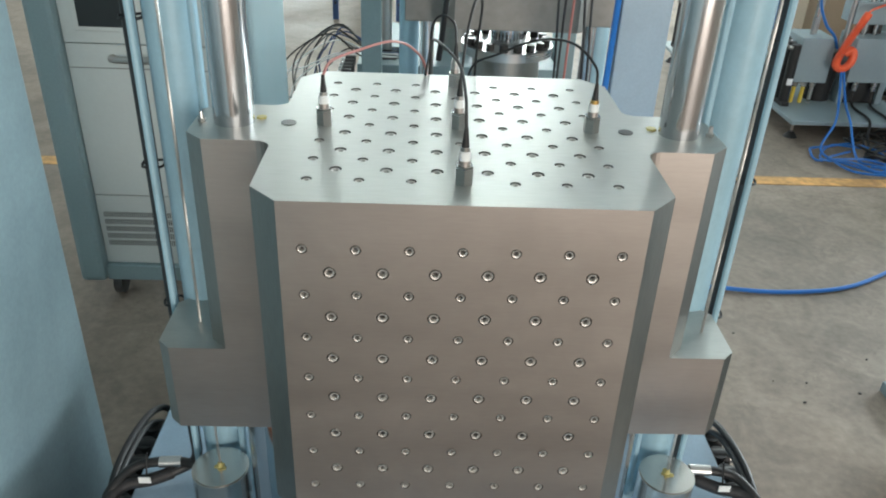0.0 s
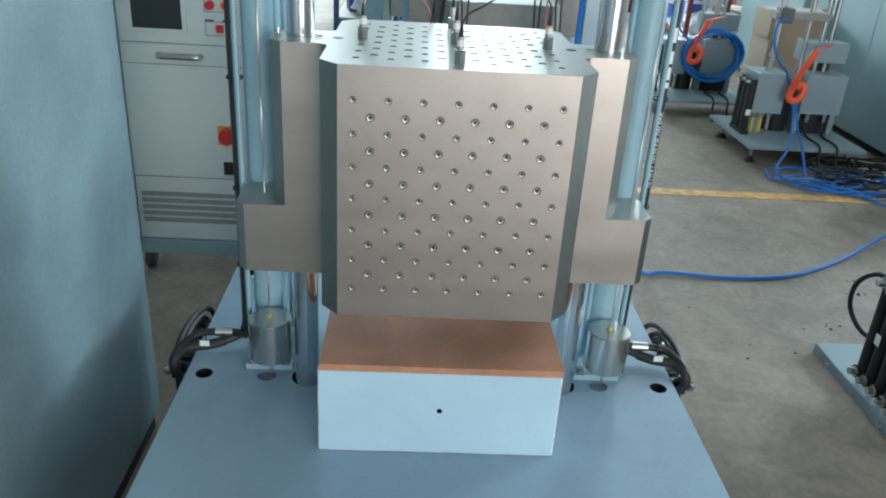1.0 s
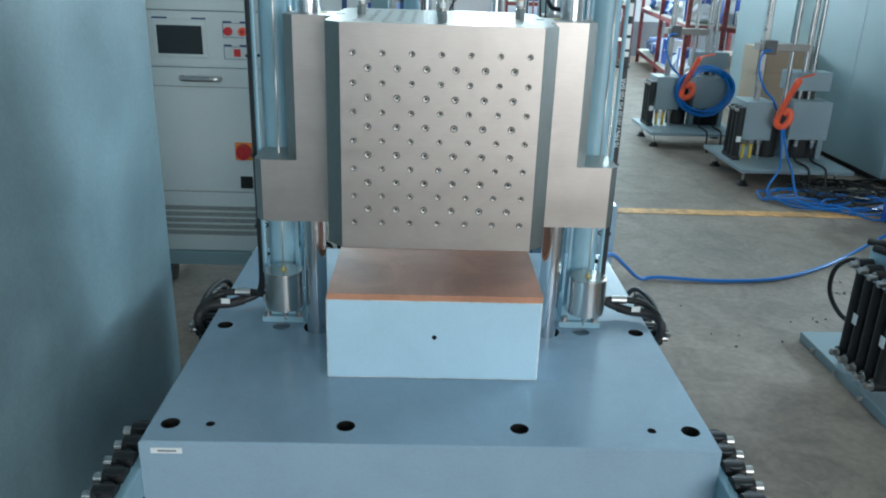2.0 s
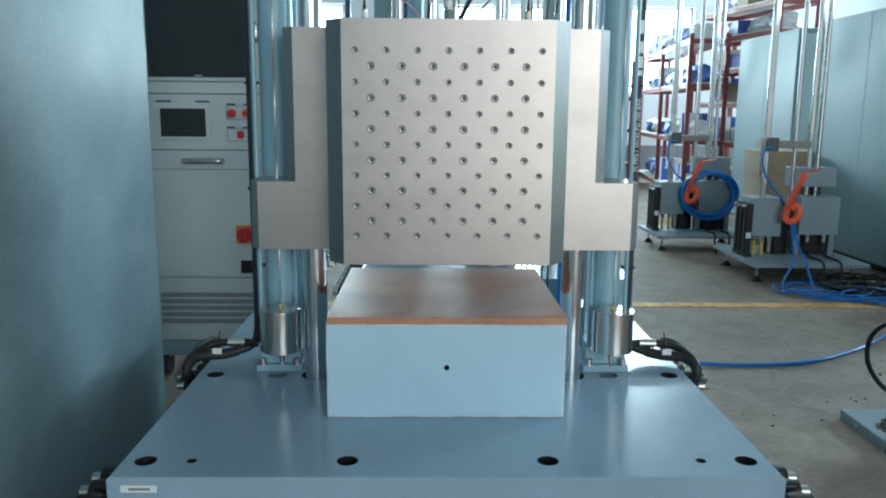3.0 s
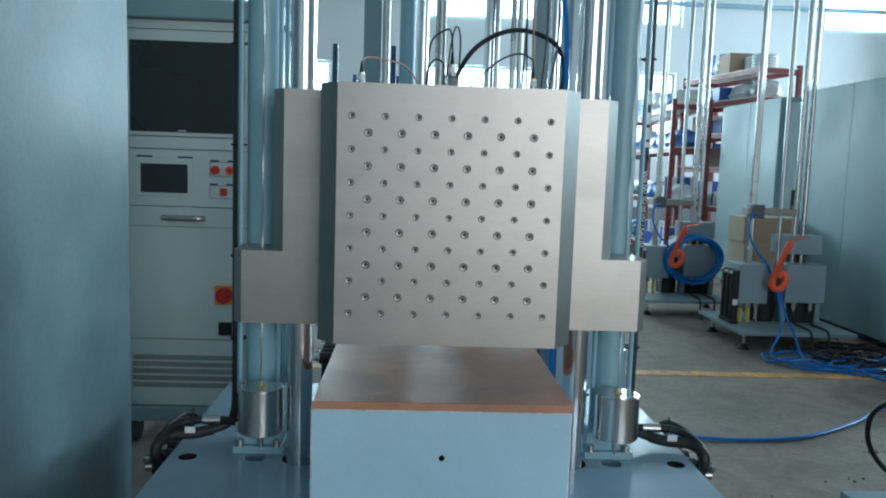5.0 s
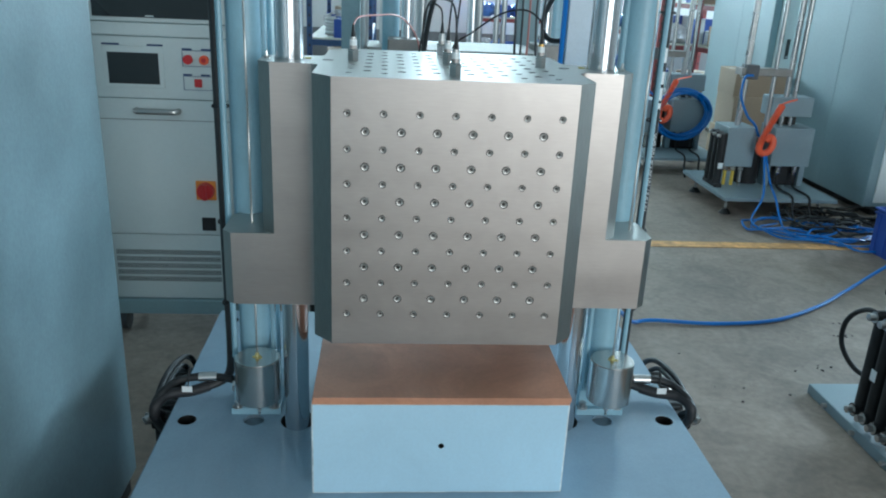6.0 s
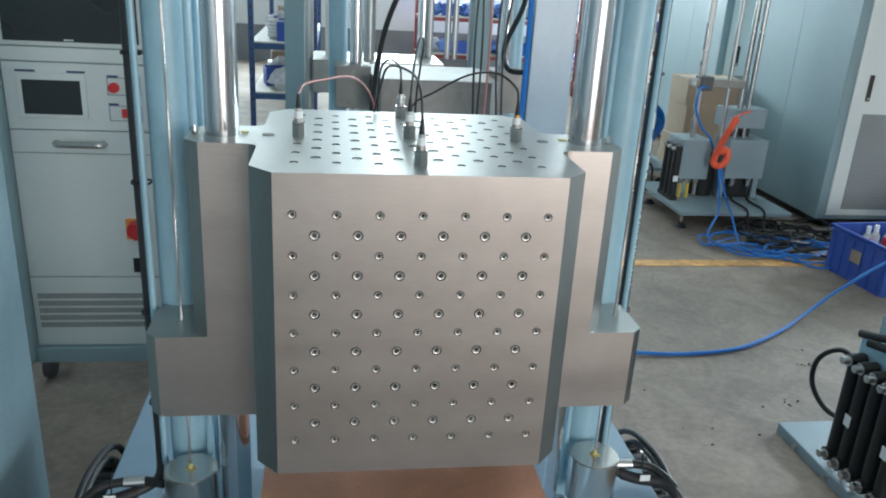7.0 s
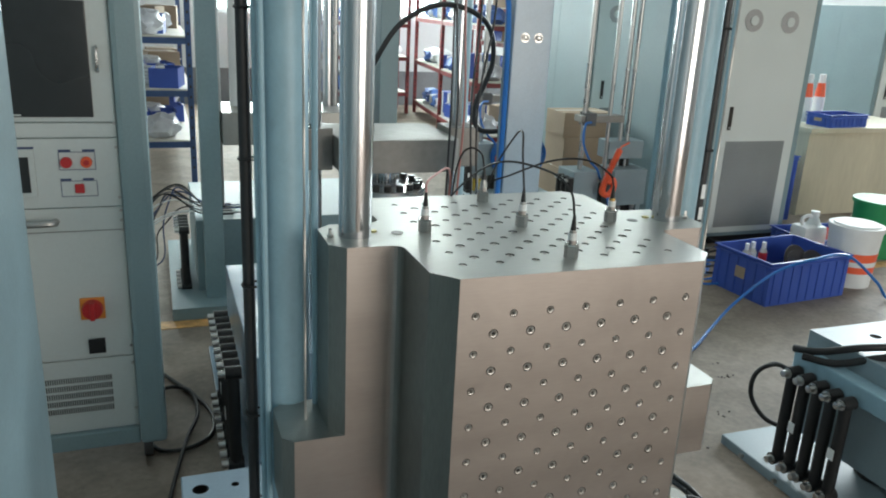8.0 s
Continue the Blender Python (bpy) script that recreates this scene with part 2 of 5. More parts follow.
def tube(points, r, seg=8, steps=8, bm=None, smoothed=True):
    """A round cable or hose through the points."""
    bm = bm or bmesh.new()
    pts = smooth_path(points, steps) if smoothed else [Vector(q) for q in points]
    rings, side = [], None
    for i, p in enumerate(pts):
        d = (pts[min(i + 1, len(pts) - 1)] - pts[max(i - 1, 0)]).normalized()
        side = d.orthogonal().normalized() if side is None else (side - d * side.dot(d)).normalized()
        up = d.cross(side)
        rings.append([bm.verts.new(p + r * (math.cos(2 * math.pi * k / seg) * side + math.sin(2 * math.pi * k / seg) * up)) for k in range(seg)])
    for a, b in zip(rings, rings[1:]):
        for k in range(seg):
            bm.faces.new((a[k], a[(k + 1) % seg], b[(k + 1) % seg], b[k]))
    bm.faces.new(rings[0][::-1]), bm.faces.new(rings[-1])
    return bm

# ---- the hall ----
tagged(solid("floor", box(-6.2, 9.4, -7.2, 11.1, -0.1, 0), M_FLOOR), "grey worn concrete workshop floor", "floor", kind="structure")
tagged(solid("ceiling", box(-6.2, 9.4, -7.2, 11.1, 5.1, 5.2), M_CEIL), "pale grey painted concrete ceiling", "ceiling", kind="structure")


def holed_wall(name, span, z1, openings, place, label):
    """A 0.2 m thick wall along u with rectangular openings (u0, u1, v0, v1)."""
    us = sorted({span[0], span[1], *[o[0] for o in openings], *[o[1] for o in openings]})
    vs = sorted({0, z1, *[o[2] for o in openings], *[o[3] for o in openings]})
    bm = bmesh.new()
    for a, b in zip(us, us[1:]):
        for c, d in zip(vs, vs[1:]):
            if not any(o[0] <= (a + b) / 2 <= o[1] and o[2] <= (c + d) / 2 <= o[3] for o in openings):
                box(*place(a, b, c, d), bm=bm)
    bmesh.ops.remove_doubles(bm, verts=bm.verts, dist=1e-4)
    return tagged(solid(name, bm, M_WALL), label, "wall", kind="structure")


NORTH = [(-2.4, -1.3, 1.25, 2.55), (0.1, 1.95, 1.25, 2.55), (2.9, 3.92, 1.25, 2.55), (0.1, 1.95, 3.23, 3.85), (2.9, 3.97, 3.23, 3.85), (6.15, 8.3, 3.25, 3.88)]
holed_wall("wall_north", (-6.2, 9.4), 5.1, NORTH, lambda a, b, c, d: (a, b, 10.7, 10.9, c, d), "white painted end wall with windows")
holed_wall("wall_south", (-6.2, 9.4), 5.1, [(0.6, 4.8, 0, 3.4)], lambda a, b, c, d: (a, b, -7.1, -6.9, c, d), "white painted wall with the open shutter door")
holed_wall("wall_east", (-7.1, 10.9), 5.1, [(3.7, 9.5, 2.15, 3.65)], lambda a, b, c, d: (9.0, 9.2, a, b, c, d), "white painted side wall with high windows")
holed_wall("wall_west", (-7.1, 10.9), 5.1, [], lambda a, b, c, d: (-6.2, -6.0, a, b, c, d), "white painted side wall")
for k, (x0, x1, z0, z1) in enumerate(NORTH):
    win = thing(f"window_{k + 1}", "white-framed workshop window full of daylight", "window", kind="structure")
    for a, b, c, d in ((x0, x1, z0, z0 + 0.05), (x0, x1, z1 - 0.05, z1), (x0, x0 + 0.05, z0 + 0.05, z1 - 0.05), (x1 - 0.05, x1, z0 + 0.05, z1 - 0.05)):
        part("frame", box(a, b, 10.76, 10.82, c, d), M_WHITE, win)
    n = max(1, round((x1 - x0) / 0.95))
    for q in range(1, n):
        xm = x0 + (x1 - x0) * q / n
        part("mullion", box(xm - 0.025, xm + 0.025, 10.76, 10.82, z0 + 0.05, z1 - 0.05), M_WHITE, win)
tagged(solid("beam_cross", box(-6, 9, 10.35, 10.7, 4.5, 5.1), M_WALL), "white plastered concrete beam along the end wall", "beam", kind="structure")
tagged(solid("beam_east", box(5.62, 5.93, -6.9, 10.35, 4.4, 5.1), M_WALL), "white plastered concrete beam under the ceiling", "beam", kind="structure")
tagged(solid("beam_west", box(-1.19, -0.92, -6.9, 10.35, 4.4, 5.1), M_WALL), "white plastered concrete beam under the ceiling", "beam", kind="structure")
for x0, x1 in ((-0.4, 2.0), (6.5, 7.7)):
    lamp = thing("ceiling_light", "white tube light fitting fixed to the beam", "light fitting", (0, 0, 0), 0, "tube light fittings")
    part("housing", box(x0, x1, 10.28, 10.35, 4.505, 4.575, 0.006), M_WHITE, lamp)
    part("tube", cyl((x0 + 0.04, 10.262, 4.535), (x1 - 0.04, 10.262, 4.535), 0.016, 14), M_LABEL, lamp, "unlit white glass tube", True)
    for x in (x0 + 0.02, x1 - 0.04):
        part("tube_holder", box(x, x + 0.02, 10.245, 10.28, 4.51, 4.56, 0.003), M_WHITE, lamp)
tagged(solid("pipe", cyl((-5.9, 10.6, 3.55), (8.9, 10.6, 3.55), 0.035, 12), M_BLUE, smooth=True), "grey service pipe along the end wall", "pipe", kind="structure")
tagged(solid("baseboard", box(-6, 9, 10.68, 10.7, 0, 0.5), M_DARKWALL), "dark grey painted wall base", "baseboard", kind="structure")
tagged(solid("backdrop", box(-6, 9, 11.6, 11.62, 0.2, 5.0), M_SKY), "bright overcast daylight outside the windows", "backdrop", kind="structure")

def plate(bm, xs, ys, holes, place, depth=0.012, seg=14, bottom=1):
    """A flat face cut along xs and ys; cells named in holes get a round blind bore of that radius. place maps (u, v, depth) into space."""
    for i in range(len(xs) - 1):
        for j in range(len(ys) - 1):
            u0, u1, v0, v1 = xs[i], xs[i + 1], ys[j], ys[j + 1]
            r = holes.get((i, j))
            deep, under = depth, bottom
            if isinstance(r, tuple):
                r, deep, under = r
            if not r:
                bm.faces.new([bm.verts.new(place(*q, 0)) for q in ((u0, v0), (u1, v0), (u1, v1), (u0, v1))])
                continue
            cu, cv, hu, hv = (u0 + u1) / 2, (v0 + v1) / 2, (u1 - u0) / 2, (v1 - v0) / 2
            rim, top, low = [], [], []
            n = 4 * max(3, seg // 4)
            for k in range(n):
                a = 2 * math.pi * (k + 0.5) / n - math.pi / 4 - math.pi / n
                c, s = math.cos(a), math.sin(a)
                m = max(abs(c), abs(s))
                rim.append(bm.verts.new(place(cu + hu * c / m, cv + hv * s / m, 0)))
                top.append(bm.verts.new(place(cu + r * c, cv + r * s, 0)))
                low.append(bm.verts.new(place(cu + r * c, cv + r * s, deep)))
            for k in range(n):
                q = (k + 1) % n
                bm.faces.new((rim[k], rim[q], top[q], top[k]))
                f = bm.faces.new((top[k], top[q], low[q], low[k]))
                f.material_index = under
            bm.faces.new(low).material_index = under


def hole_cuts(centres, half, lo, hi):
    """Cut lines that give each centre a cell of its own, and the index of that cell."""
    cuts, where = [lo], {}
    for c, h in sorted(zip(centres, half)):
        cuts += [c - h, c + h]
    cuts.append(hi)
    for c in centres:
        where[round(c, 4)] = max(k for k, v in enumerate(cuts) if v <= c)
    return cuts, where


def bolt(parent, at, way, r=0.006, long=0.008, name="bolt"):
    """A socket-head cap screw, its head standing proud along way."""
    a, w = Vector(at), Vector(way).normalized()
    bm = cyl(a, a + w * long, r, 14)
    cyl(a + w * long, a + w * (long + 0.0012), r * 0.9, 14, r * 0.62, bm)
    cyl(a - w * 0.0001, a + w * 0.0015, r * 1.5, 16, bm=bm)
    return part(name, bm, M_BRUSH, parent, "", True)


# ---- the shock machine ----
TOP, LOW, BASE = 1.158, 0.760, 0.492

base = thing("shock_machine_bed", "heavy blue-grey painted steel machine bed with bored holes", "machine bed")
bx, by = [0.455, 0.386, 0.332, 0.25, 0.152], [-0.174, 0.214, 0.655]
cx, wx = hole_cuts([s * x for x in bx for s in (-1, 1)], [h for h in (0.0225, 0.011, 0.022, 0.036, 0.0225) for s in (-1, 1)], -0.489, 0.489)
cy, wy = hole_cuts(by, [0.0225, 0.036, 0.0225], -0.227, 0.71)
bores = {}
for s in (-1, 1):
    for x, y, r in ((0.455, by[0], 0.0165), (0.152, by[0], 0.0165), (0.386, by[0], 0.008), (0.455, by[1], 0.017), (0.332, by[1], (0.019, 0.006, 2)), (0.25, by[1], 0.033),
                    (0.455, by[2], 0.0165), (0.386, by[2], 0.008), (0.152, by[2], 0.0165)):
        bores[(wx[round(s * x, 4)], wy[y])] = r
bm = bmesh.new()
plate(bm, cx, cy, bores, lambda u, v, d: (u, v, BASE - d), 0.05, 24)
e = 0.003
rim = [(-0.489, -0.227), (0.489, -0.227), (0.489, 0.71), (-0.489, 0.71)]
out = [(x + math.copysign(e, x), y + (-e if y < 0 else e)) for x, y in rim]
for i in range(4):
    j = (i + 1) % 4
    a, b, c, d = rim[i], rim[j], out[j], out[i]
    bm.faces.new([bm.verts.new(v) for v in ((*a, BASE), (*b, BASE), (*c, BASE - e), (*d, BASE - e))])
    bm.faces.new([bm.verts.new(v) for v in ((*d, BASE - e), (*c, BASE - e), (*c, 0.12), (*d, 0.12))])
bmesh.ops.remove_doubles(bm, verts=bm.verts, dist=1e-5)
# bore walls and floors carry their shade as near-black colour
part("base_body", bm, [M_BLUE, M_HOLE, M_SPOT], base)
part("floor_plate", box(-0.62, 0.62, -0.42, 0.93, 0, 0.03, 0.003), M_BLUE, base)
for s in (-1, 1):
    for y in (-0.1, 0.61):
        part("spring_mount", cyl((s * 0.35, y, 0.03), (s * 0.35, y, 0.12), 0.07, 24), M_BLACK, base, "black rubber mount")
    for x in (0.152, 0.455):
        bm = cyl((s * x, -0.174, 0.444), (s * x, -0.174, 0.462), 0.008, 6)
        part("hex_bolt", bm, M_BRUSH, base, "steel bolt head sunk in the bore")

# rubber damper straps along both sides, bolted top and bottom to a bracket
for s in (-1, 1):
    for y0, n in ((-0.30, 5), (0.30, 5)):
        x = s * 0.525
        part("bracket", box(*sorted((s * 0.4925, s * 0.51)), y0 - 0.03, y0 + 0.045 * n, 0.38, 0.44, 0.004), M_PALE, base)
        for k in range(n):
            y = y0 + 0.045 * k
            bm = cyl((x, y, 0.05), (x, y, 0.452), 0.0165, 14)
            cyl((x - 0.018, y, 0.438), (x + 0.018, y, 0.438), 0.017, 14, bm=bm)
            cyl((x - 0.018, y, 0.06), (x + 0.018, y, 0.06), 0.017, 14, bm=bm)
            part("damper", bm, M_BLACK, base, "black rubber damper strap", True)
            bolt(base, (s * 0.543, y, 0.438), (s, 0, 0), 0.009, 0.016)
            bolt(base, (s * 0.543, y, 0.06), (s, 0, 0), 0.009, 0.016)
tag = part("name_label", box(-0.472, -0.42, -0.2315, -0.2302, 0.4705, 0.481), M_LABEL, base, "small white printed label")
for k in range(9):
    part("print_bar", box(-0.460 + 0.0035 * k, -0.4578 + 0.0035 * k, -0.2319, -0.2316, 0.4736, 0.4776), M_BLACK, tag)

block = thing("anvil_block", "pale blue painted steel anvil block on the base", "anvil block")
bm = bmesh.new()
ax, awx = hole_cuts([0.001], [0.012], -0.2015, 0.2015)
az, awz = hole_cuts([0.582], [0.012], BASE + 0.003, 0.656)
plate(bm, ax, az, {(awx[0.001], awz[0.582]): 0.0048}, lambda u, v, d: (u, -0.006 + d, v), 0.03, 16)
part("front_plate", bm, [M_BLOCK, M_HOLE], block)
bm = box(-0.2045, 0.2045, -0.0055, 0.402, BASE, 0.659, 0.003)
bmesh.ops.delete(bm, geom=[f for f in bm.faces if f.normal.y < -0.98], context="FACES")
for f in bm.faces:
    f.material_index = 1 if max(abs(c) for c in f.normal) < 0.97 else 0
part("block_body", bm, [M_BLOCK, M_CHIP], block)
pad = thing("rubber_sheet", "two brown rubber sheets lying on the anvil block", "rubber sheet")
for z0, z1, o, nm in ((0.659, 0.6645, 0.0, "lower_sheet"), (0.665, 0.6715, 0.0015, "upper_sheet")):
    bm = bmesh.new()
    nx, ny = 24, 22
    rows = []
    for layer in (0, 1):
        g = []
        for i in range(nx + 1):
            for j in range(ny + 1):
                x, y = -0.2025 + 0.405 * i / nx, -0.009 + 0.412 * j / ny
                w = 0.0008 * noise.noise((x * 9 + o * 900, y * 9, layer * 0.2)) + 0.0004
                g.append(bm.verts.new((x + o, y - o, (z1 if layer else z0) + (w if layer else 0))))
        rows.append(g)
    for i in range(nx):
        for j in range(ny):
            q = [i * (ny + 1) + j, (i + 1) * (ny + 1) + j, (i + 1) * (ny + 1) + j + 1, i * (ny + 1) + j + 1]
            bm.faces.new([rows[1][k] for k in q])
            bm.faces.new([rows[0][k] for k in q[::-1]])
    ring = [i * (ny + 1) for i in range(nx)] + [nx * (ny + 1) + j for j in range(ny)] + [i * (ny + 1) + ny for i in range(nx, 0, -1)] + [j for j in range(ny, 0, -1)]
    for a, b in zip(ring, ring[1:] + ring[:1]):
        bm.faces.new((rows[0][a], rows[0][b], rows[1][b], rows[1][a]))
    part(nm, bm, M_FELT, pad, "", True)

# the steel shock table with its arms
carriage = thing("shock_table", "machined steel shock table with rows of threaded holes", "shock table")


def half_outline(arm, step):
    """The right half of the plan, from the front edge to the back, with rounded inner corners."""
    pts = [(0.172, 0.0), (0.2, 0.03)]
    r = 0.016
    for k in range(6):
        a = math.pi + (math.pi / 2) * -k / 5
        pts.append((0.2 + r + r * math.cos(a), 0.143 - r + r * math.sin(a)))
    pts += [(arm, 0.143), (arm + step, 0.143 + step)]
    return pts + [(x, 0.40 - y) for x, y in pts[::-1]]


bm = bmesh.new()
for arm, step, z0, z1 in ((0.344, 0.015, LOW, 0.885), (0.274, 0.02, 0.885, TOP)):
    h = half_outline(arm, step)
    ring = h + [(-x, y) for x, y in h[::-1]]
    prism(ring, z0, z1, bm=bm)
bmesh.ops.recalc_face_normals(bm, faces=bm.faces)
top_faces = [f for f in bm.faces if f.normal.z > 0.9 and f.calc_center_median().z > TOP - 1e-4]
front = [f for f in bm.faces if f.normal.y < -0.999 and abs(f.calc_center_median().y) < 1e-5]
bmesh.ops.delete(bm, geom=top_faces + front, context="FACES")
h = half_outline(0.274, 0.02)
for s in (-1, 1):
    bm.faces.new([bm.verts.new((s * x, y, TOP)) for x, y in h])
fx = [-0.172] + [-0.1625 + 0.025 * k for k in range(14)] + [0.172]
fz = [LOW] + [1.109 - 0.0125 - 0.025 * k for k in range(12, -2, -1)] + [TOP]
fy = [0.0] + [0.20 + 0.025 * (k - 6.5) for k in range(14)] + [0.40]
face_holes, top_holes, spots = {}, {}, []
for j in range(13):
    odd = j % 2 == 0
    for i in range(13):
        if (i % 2 == 0) == odd:
            r = 0.0053 if odd else 0.0064
            face_holes[(i + 1, 13 - j)] = r
            top_holes[(i + 1, j + 1)] = r
            spots.append((-0.15 + 0.025 * i, 1.109 - 0.025 * j, 0.20 + 0.025 * (j - 6), r))
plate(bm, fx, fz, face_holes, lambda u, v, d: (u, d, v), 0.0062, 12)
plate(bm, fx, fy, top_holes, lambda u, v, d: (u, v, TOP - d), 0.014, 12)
bmesh.ops.remove_doubles(bm, verts=bm.verts, dist=1e-5)
# tone by facing: darkened steel shades sides and chamfers, tops get a paler steel
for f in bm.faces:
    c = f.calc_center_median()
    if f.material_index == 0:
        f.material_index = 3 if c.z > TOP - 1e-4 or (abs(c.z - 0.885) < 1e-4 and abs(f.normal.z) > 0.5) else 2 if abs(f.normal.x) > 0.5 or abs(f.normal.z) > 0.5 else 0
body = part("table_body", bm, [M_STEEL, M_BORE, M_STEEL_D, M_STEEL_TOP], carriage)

insert = {}
for r in (0.0053, 0.0064):
    bm = bmesh.new()
    n = 8
    levels = ((r * 0.8, 0.003), (r * 0.8, 0.0004), (r * 0.76, 0.0), (r * 0.54, 0.0003), (r * 0.44, 0.0014), (r * 0.52, 0.0018), (r * 0.42, 0.0029), (r * 0.5, 0.0033), (r * 0.4, 0.0048))
    rings = [[bm.verts.new((q * math.cos(2 * math.pi * k / n), q * math.sin(2 * math.pi * k / n), -d)) for k in range(n)] for q, d in levels]
    for a, b in zip(rings, rings[1:]):
        for k in range(n):
            bm.faces.new((a[k], a[(k + 1) % n], b[(k + 1) % n], b[k]))
    me = bpy.data.meshes.new("threaded_insert")
    bm.to_mesh(me)
    bm.free()
    me.materials.append(M_INSERT)
    insert[r] = me
for x, z, y, r in spots:
    for m in (pose(x, -0.0003, z, 90, 0, 0), pose(x, y, TOP - 0.0011)):
        ob = new("threaded_insert", insert[r])
        ob.parent, ob.matrix_basis = body, m
for s in (-1, 1):
    # flat dark disc on the surface paints the shade of a bore
    bm = cyl((s * 0.19, 0.20, TOP - 0.001), (s * 0.19, 0.20, TOP + 0.0006), 0.0085, 20)
    part("clamp_bore", bm, M_HOLE, carriage, "dark disc standing in for a bored hole")
    bm = cyl((s * 0.285, 0.196, TOP), (s * 0.285, 0.196, TOP + 0.004), 0.0045, 6)
    cyl((s * 0.285, 0.196, TOP + 0.004), (s * 0.285, 0.196, TOP + 0.012), 0.0028, 10, 0.002, bm)
    part("grease_nipple", bm, M_BRUSH, carriage, "small plated grease nipple")
    bm = cyl((s * 0.222, 0.212, TOP), (s * 0.222, 0.212, TOP + 0.002), 0.006, 6)
    part("grease_trace", bm, M_GREASE, carriage, "dab of yellow grease beside the post")

# guide posts
for s in (-1, 1):
    g = thing("guide_post", "polished chromed steel guide post through the table", "guide post", (s * 0.25, 0.20, 0), group="guide posts of the shock machine")
    part("rod", cyl((0, 0, 0.43), (0, 0, 2.55), 0.0225, 40), M_CHROME, g, "", True)
    bm = cyl((0, 0, BASE - 0.03), (0, 0, BASE - 0.022), 0.031, 28)
    part("seat_ring", bm, M_HOLE, g, "dark ring in the base bore")

# lifting cylinders with tie rods, hoses and guide ropes
for s in (-1, 1):
    lift = thing("lift_cylinder", "pale blue painted tie-rod lift cylinder on a bolted foot", "lift cylinder", (s * 0.331, 0.279, 0), group="lift cylinders of the shock machine")
    part("foot_plate", box(-0.046, 0.046, -0.046, 0.046, BASE, BASE + 0.014, 0.0015), M_PALE, lift)
    part("lower_cap", box(-0.041, 0.041, -0.034, 0.041, BASE + 0.014, BASE + 0.056, 0.002), M_PALE, lift)
    part("tube", cyl((0, 0, BASE + 0.056), (0, 0, 2.3), 0.0305, 36), M_PALE, lift, "", True)
    part("upper_cap", box(-0.041, 0.041, -0.041, 0.041, 2.3, 2.36, 0.002), M_PALE, lift)
    for i in (-1, 1):
        for j in (-1, 1):
            part("tie_rod", cyl((i * 0.0345, j * 0.0345, BASE + 0.05), (i * 0.0345, j * 0.0345, 2.31), 0.0042, 10), M_PALE, lift, "", True)
        bolt(lift, (i * 0.034, -0.0395, BASE + 0.014), (0, 0, 1), 0.0072, 0.012)
        bolt(lift, (i * 0.034, 0.0425, BASE + 0.014), (0, 0, 1), 0.0072, 0.012)
    bm = cyl((s * 0.041, 0, BASE + 0.036), (s * 0.05, 0, BASE + 0.036), 0.011, 6)
    part("port_fitting", bm, M_BRUSH, lift, "plated hose fitting")

    rope = thing("guide_rope", "thin twisted steel wire rope", "wire rope", (0.0065 + s * 0.3255, 0.2, 0), group="wire ropes of the shock machine")
    for k in range(3):
        pts = [(0.0011 * math.cos(z * 420 + 2.1 * k), 0.0011 * math.sin(z * 420 + 2.1 * k), z) for z in [0.628 + 0.004 * q for q in range(481)]]
        part("strand", tube(pts, 0.0011, 5, smoothed=False), M_ROPE, rope, "", True)

    w = thing("counterweight", "turned steel cylinder weight hanging low on a wire rope", "weight", (0.0065 + s * 0.3255, 0.2, 0), group="rope weights")
    bm = cyl((0, 0, 0.549), (0, 0, 0.632), 0.0405, 48)
    bmesh.ops.bevel(bm, geom=[e for e in bm.edges if len(e.link_faces) == 2 and abs(e.calc_face_angle()) > 1], offset=0.0018, segments=2, affect="EDGES")
    part("weight_body", bm, M_TURNED, w, "", True)
    part("lower_pin", cyl((0, 0, 0.525), (0, 0, 0.55), 0.0048, 14, 0.006), M_BRUSH, w, "", True)
    part("pin_tip", cyl((0, 0, 0.514), (0, 0, 0.526), 0.0025, 10), M_BRUSH, w, "", True)

    part("rope_socket", cyl((0, 0, 0.632), (0, 0, 0.64), 0.005, 12, 0.003), M_GREASE, w, "rope end smeared with yellow grease", True)
    bm = bmesh.new()
    for k in range(7):
        a, q = 2.4 * k, 0.003 + 0.0007 * k
        cyl((q * math.cos(a), q * math.sin(a), 0.6318), (q * math.cos(a), q * math.sin(a), 0.6328), 0.0024 + 0.0008 * (k % 3), 7, bm=bm)
    part("grease_smear", bm, M_GREASE, w, "yellow grease on the top face")

    # vertical oil hose beside the cylinder, tied to it
    hose = thing("oil_hose", "black rubber oil hose tied along the lift cylinder", "hose", (0, 0, 0), group="oil hoses")
    hx = s * 0.3835
    part("hose_run", tube([(hx, 0.292, 2.5), (hx, 0.292, 1.6), (hx, 0.292, 1.0), (hx, 0.292, 0.72), (hx + s * 0.001, 0.297, 0.61), (hx + s * 0.008, 0.311, 0.545), (s * 0.412, 0.314, 0.518), (s * 0.462, 0.292, 0.509),
                           (s * 0.503, 0.278, 0.509), (s * 0.522, 0.254, 0.499), (s * 0.525, 0.252, 0.476), (s * 0.523, 0.285, 0.43), (s * 0.523, 0.35, 0.36), (s * 0.523, 0.44, 0.3)], 0.0085, 12), M_HOSEBLK, hose, "", True)
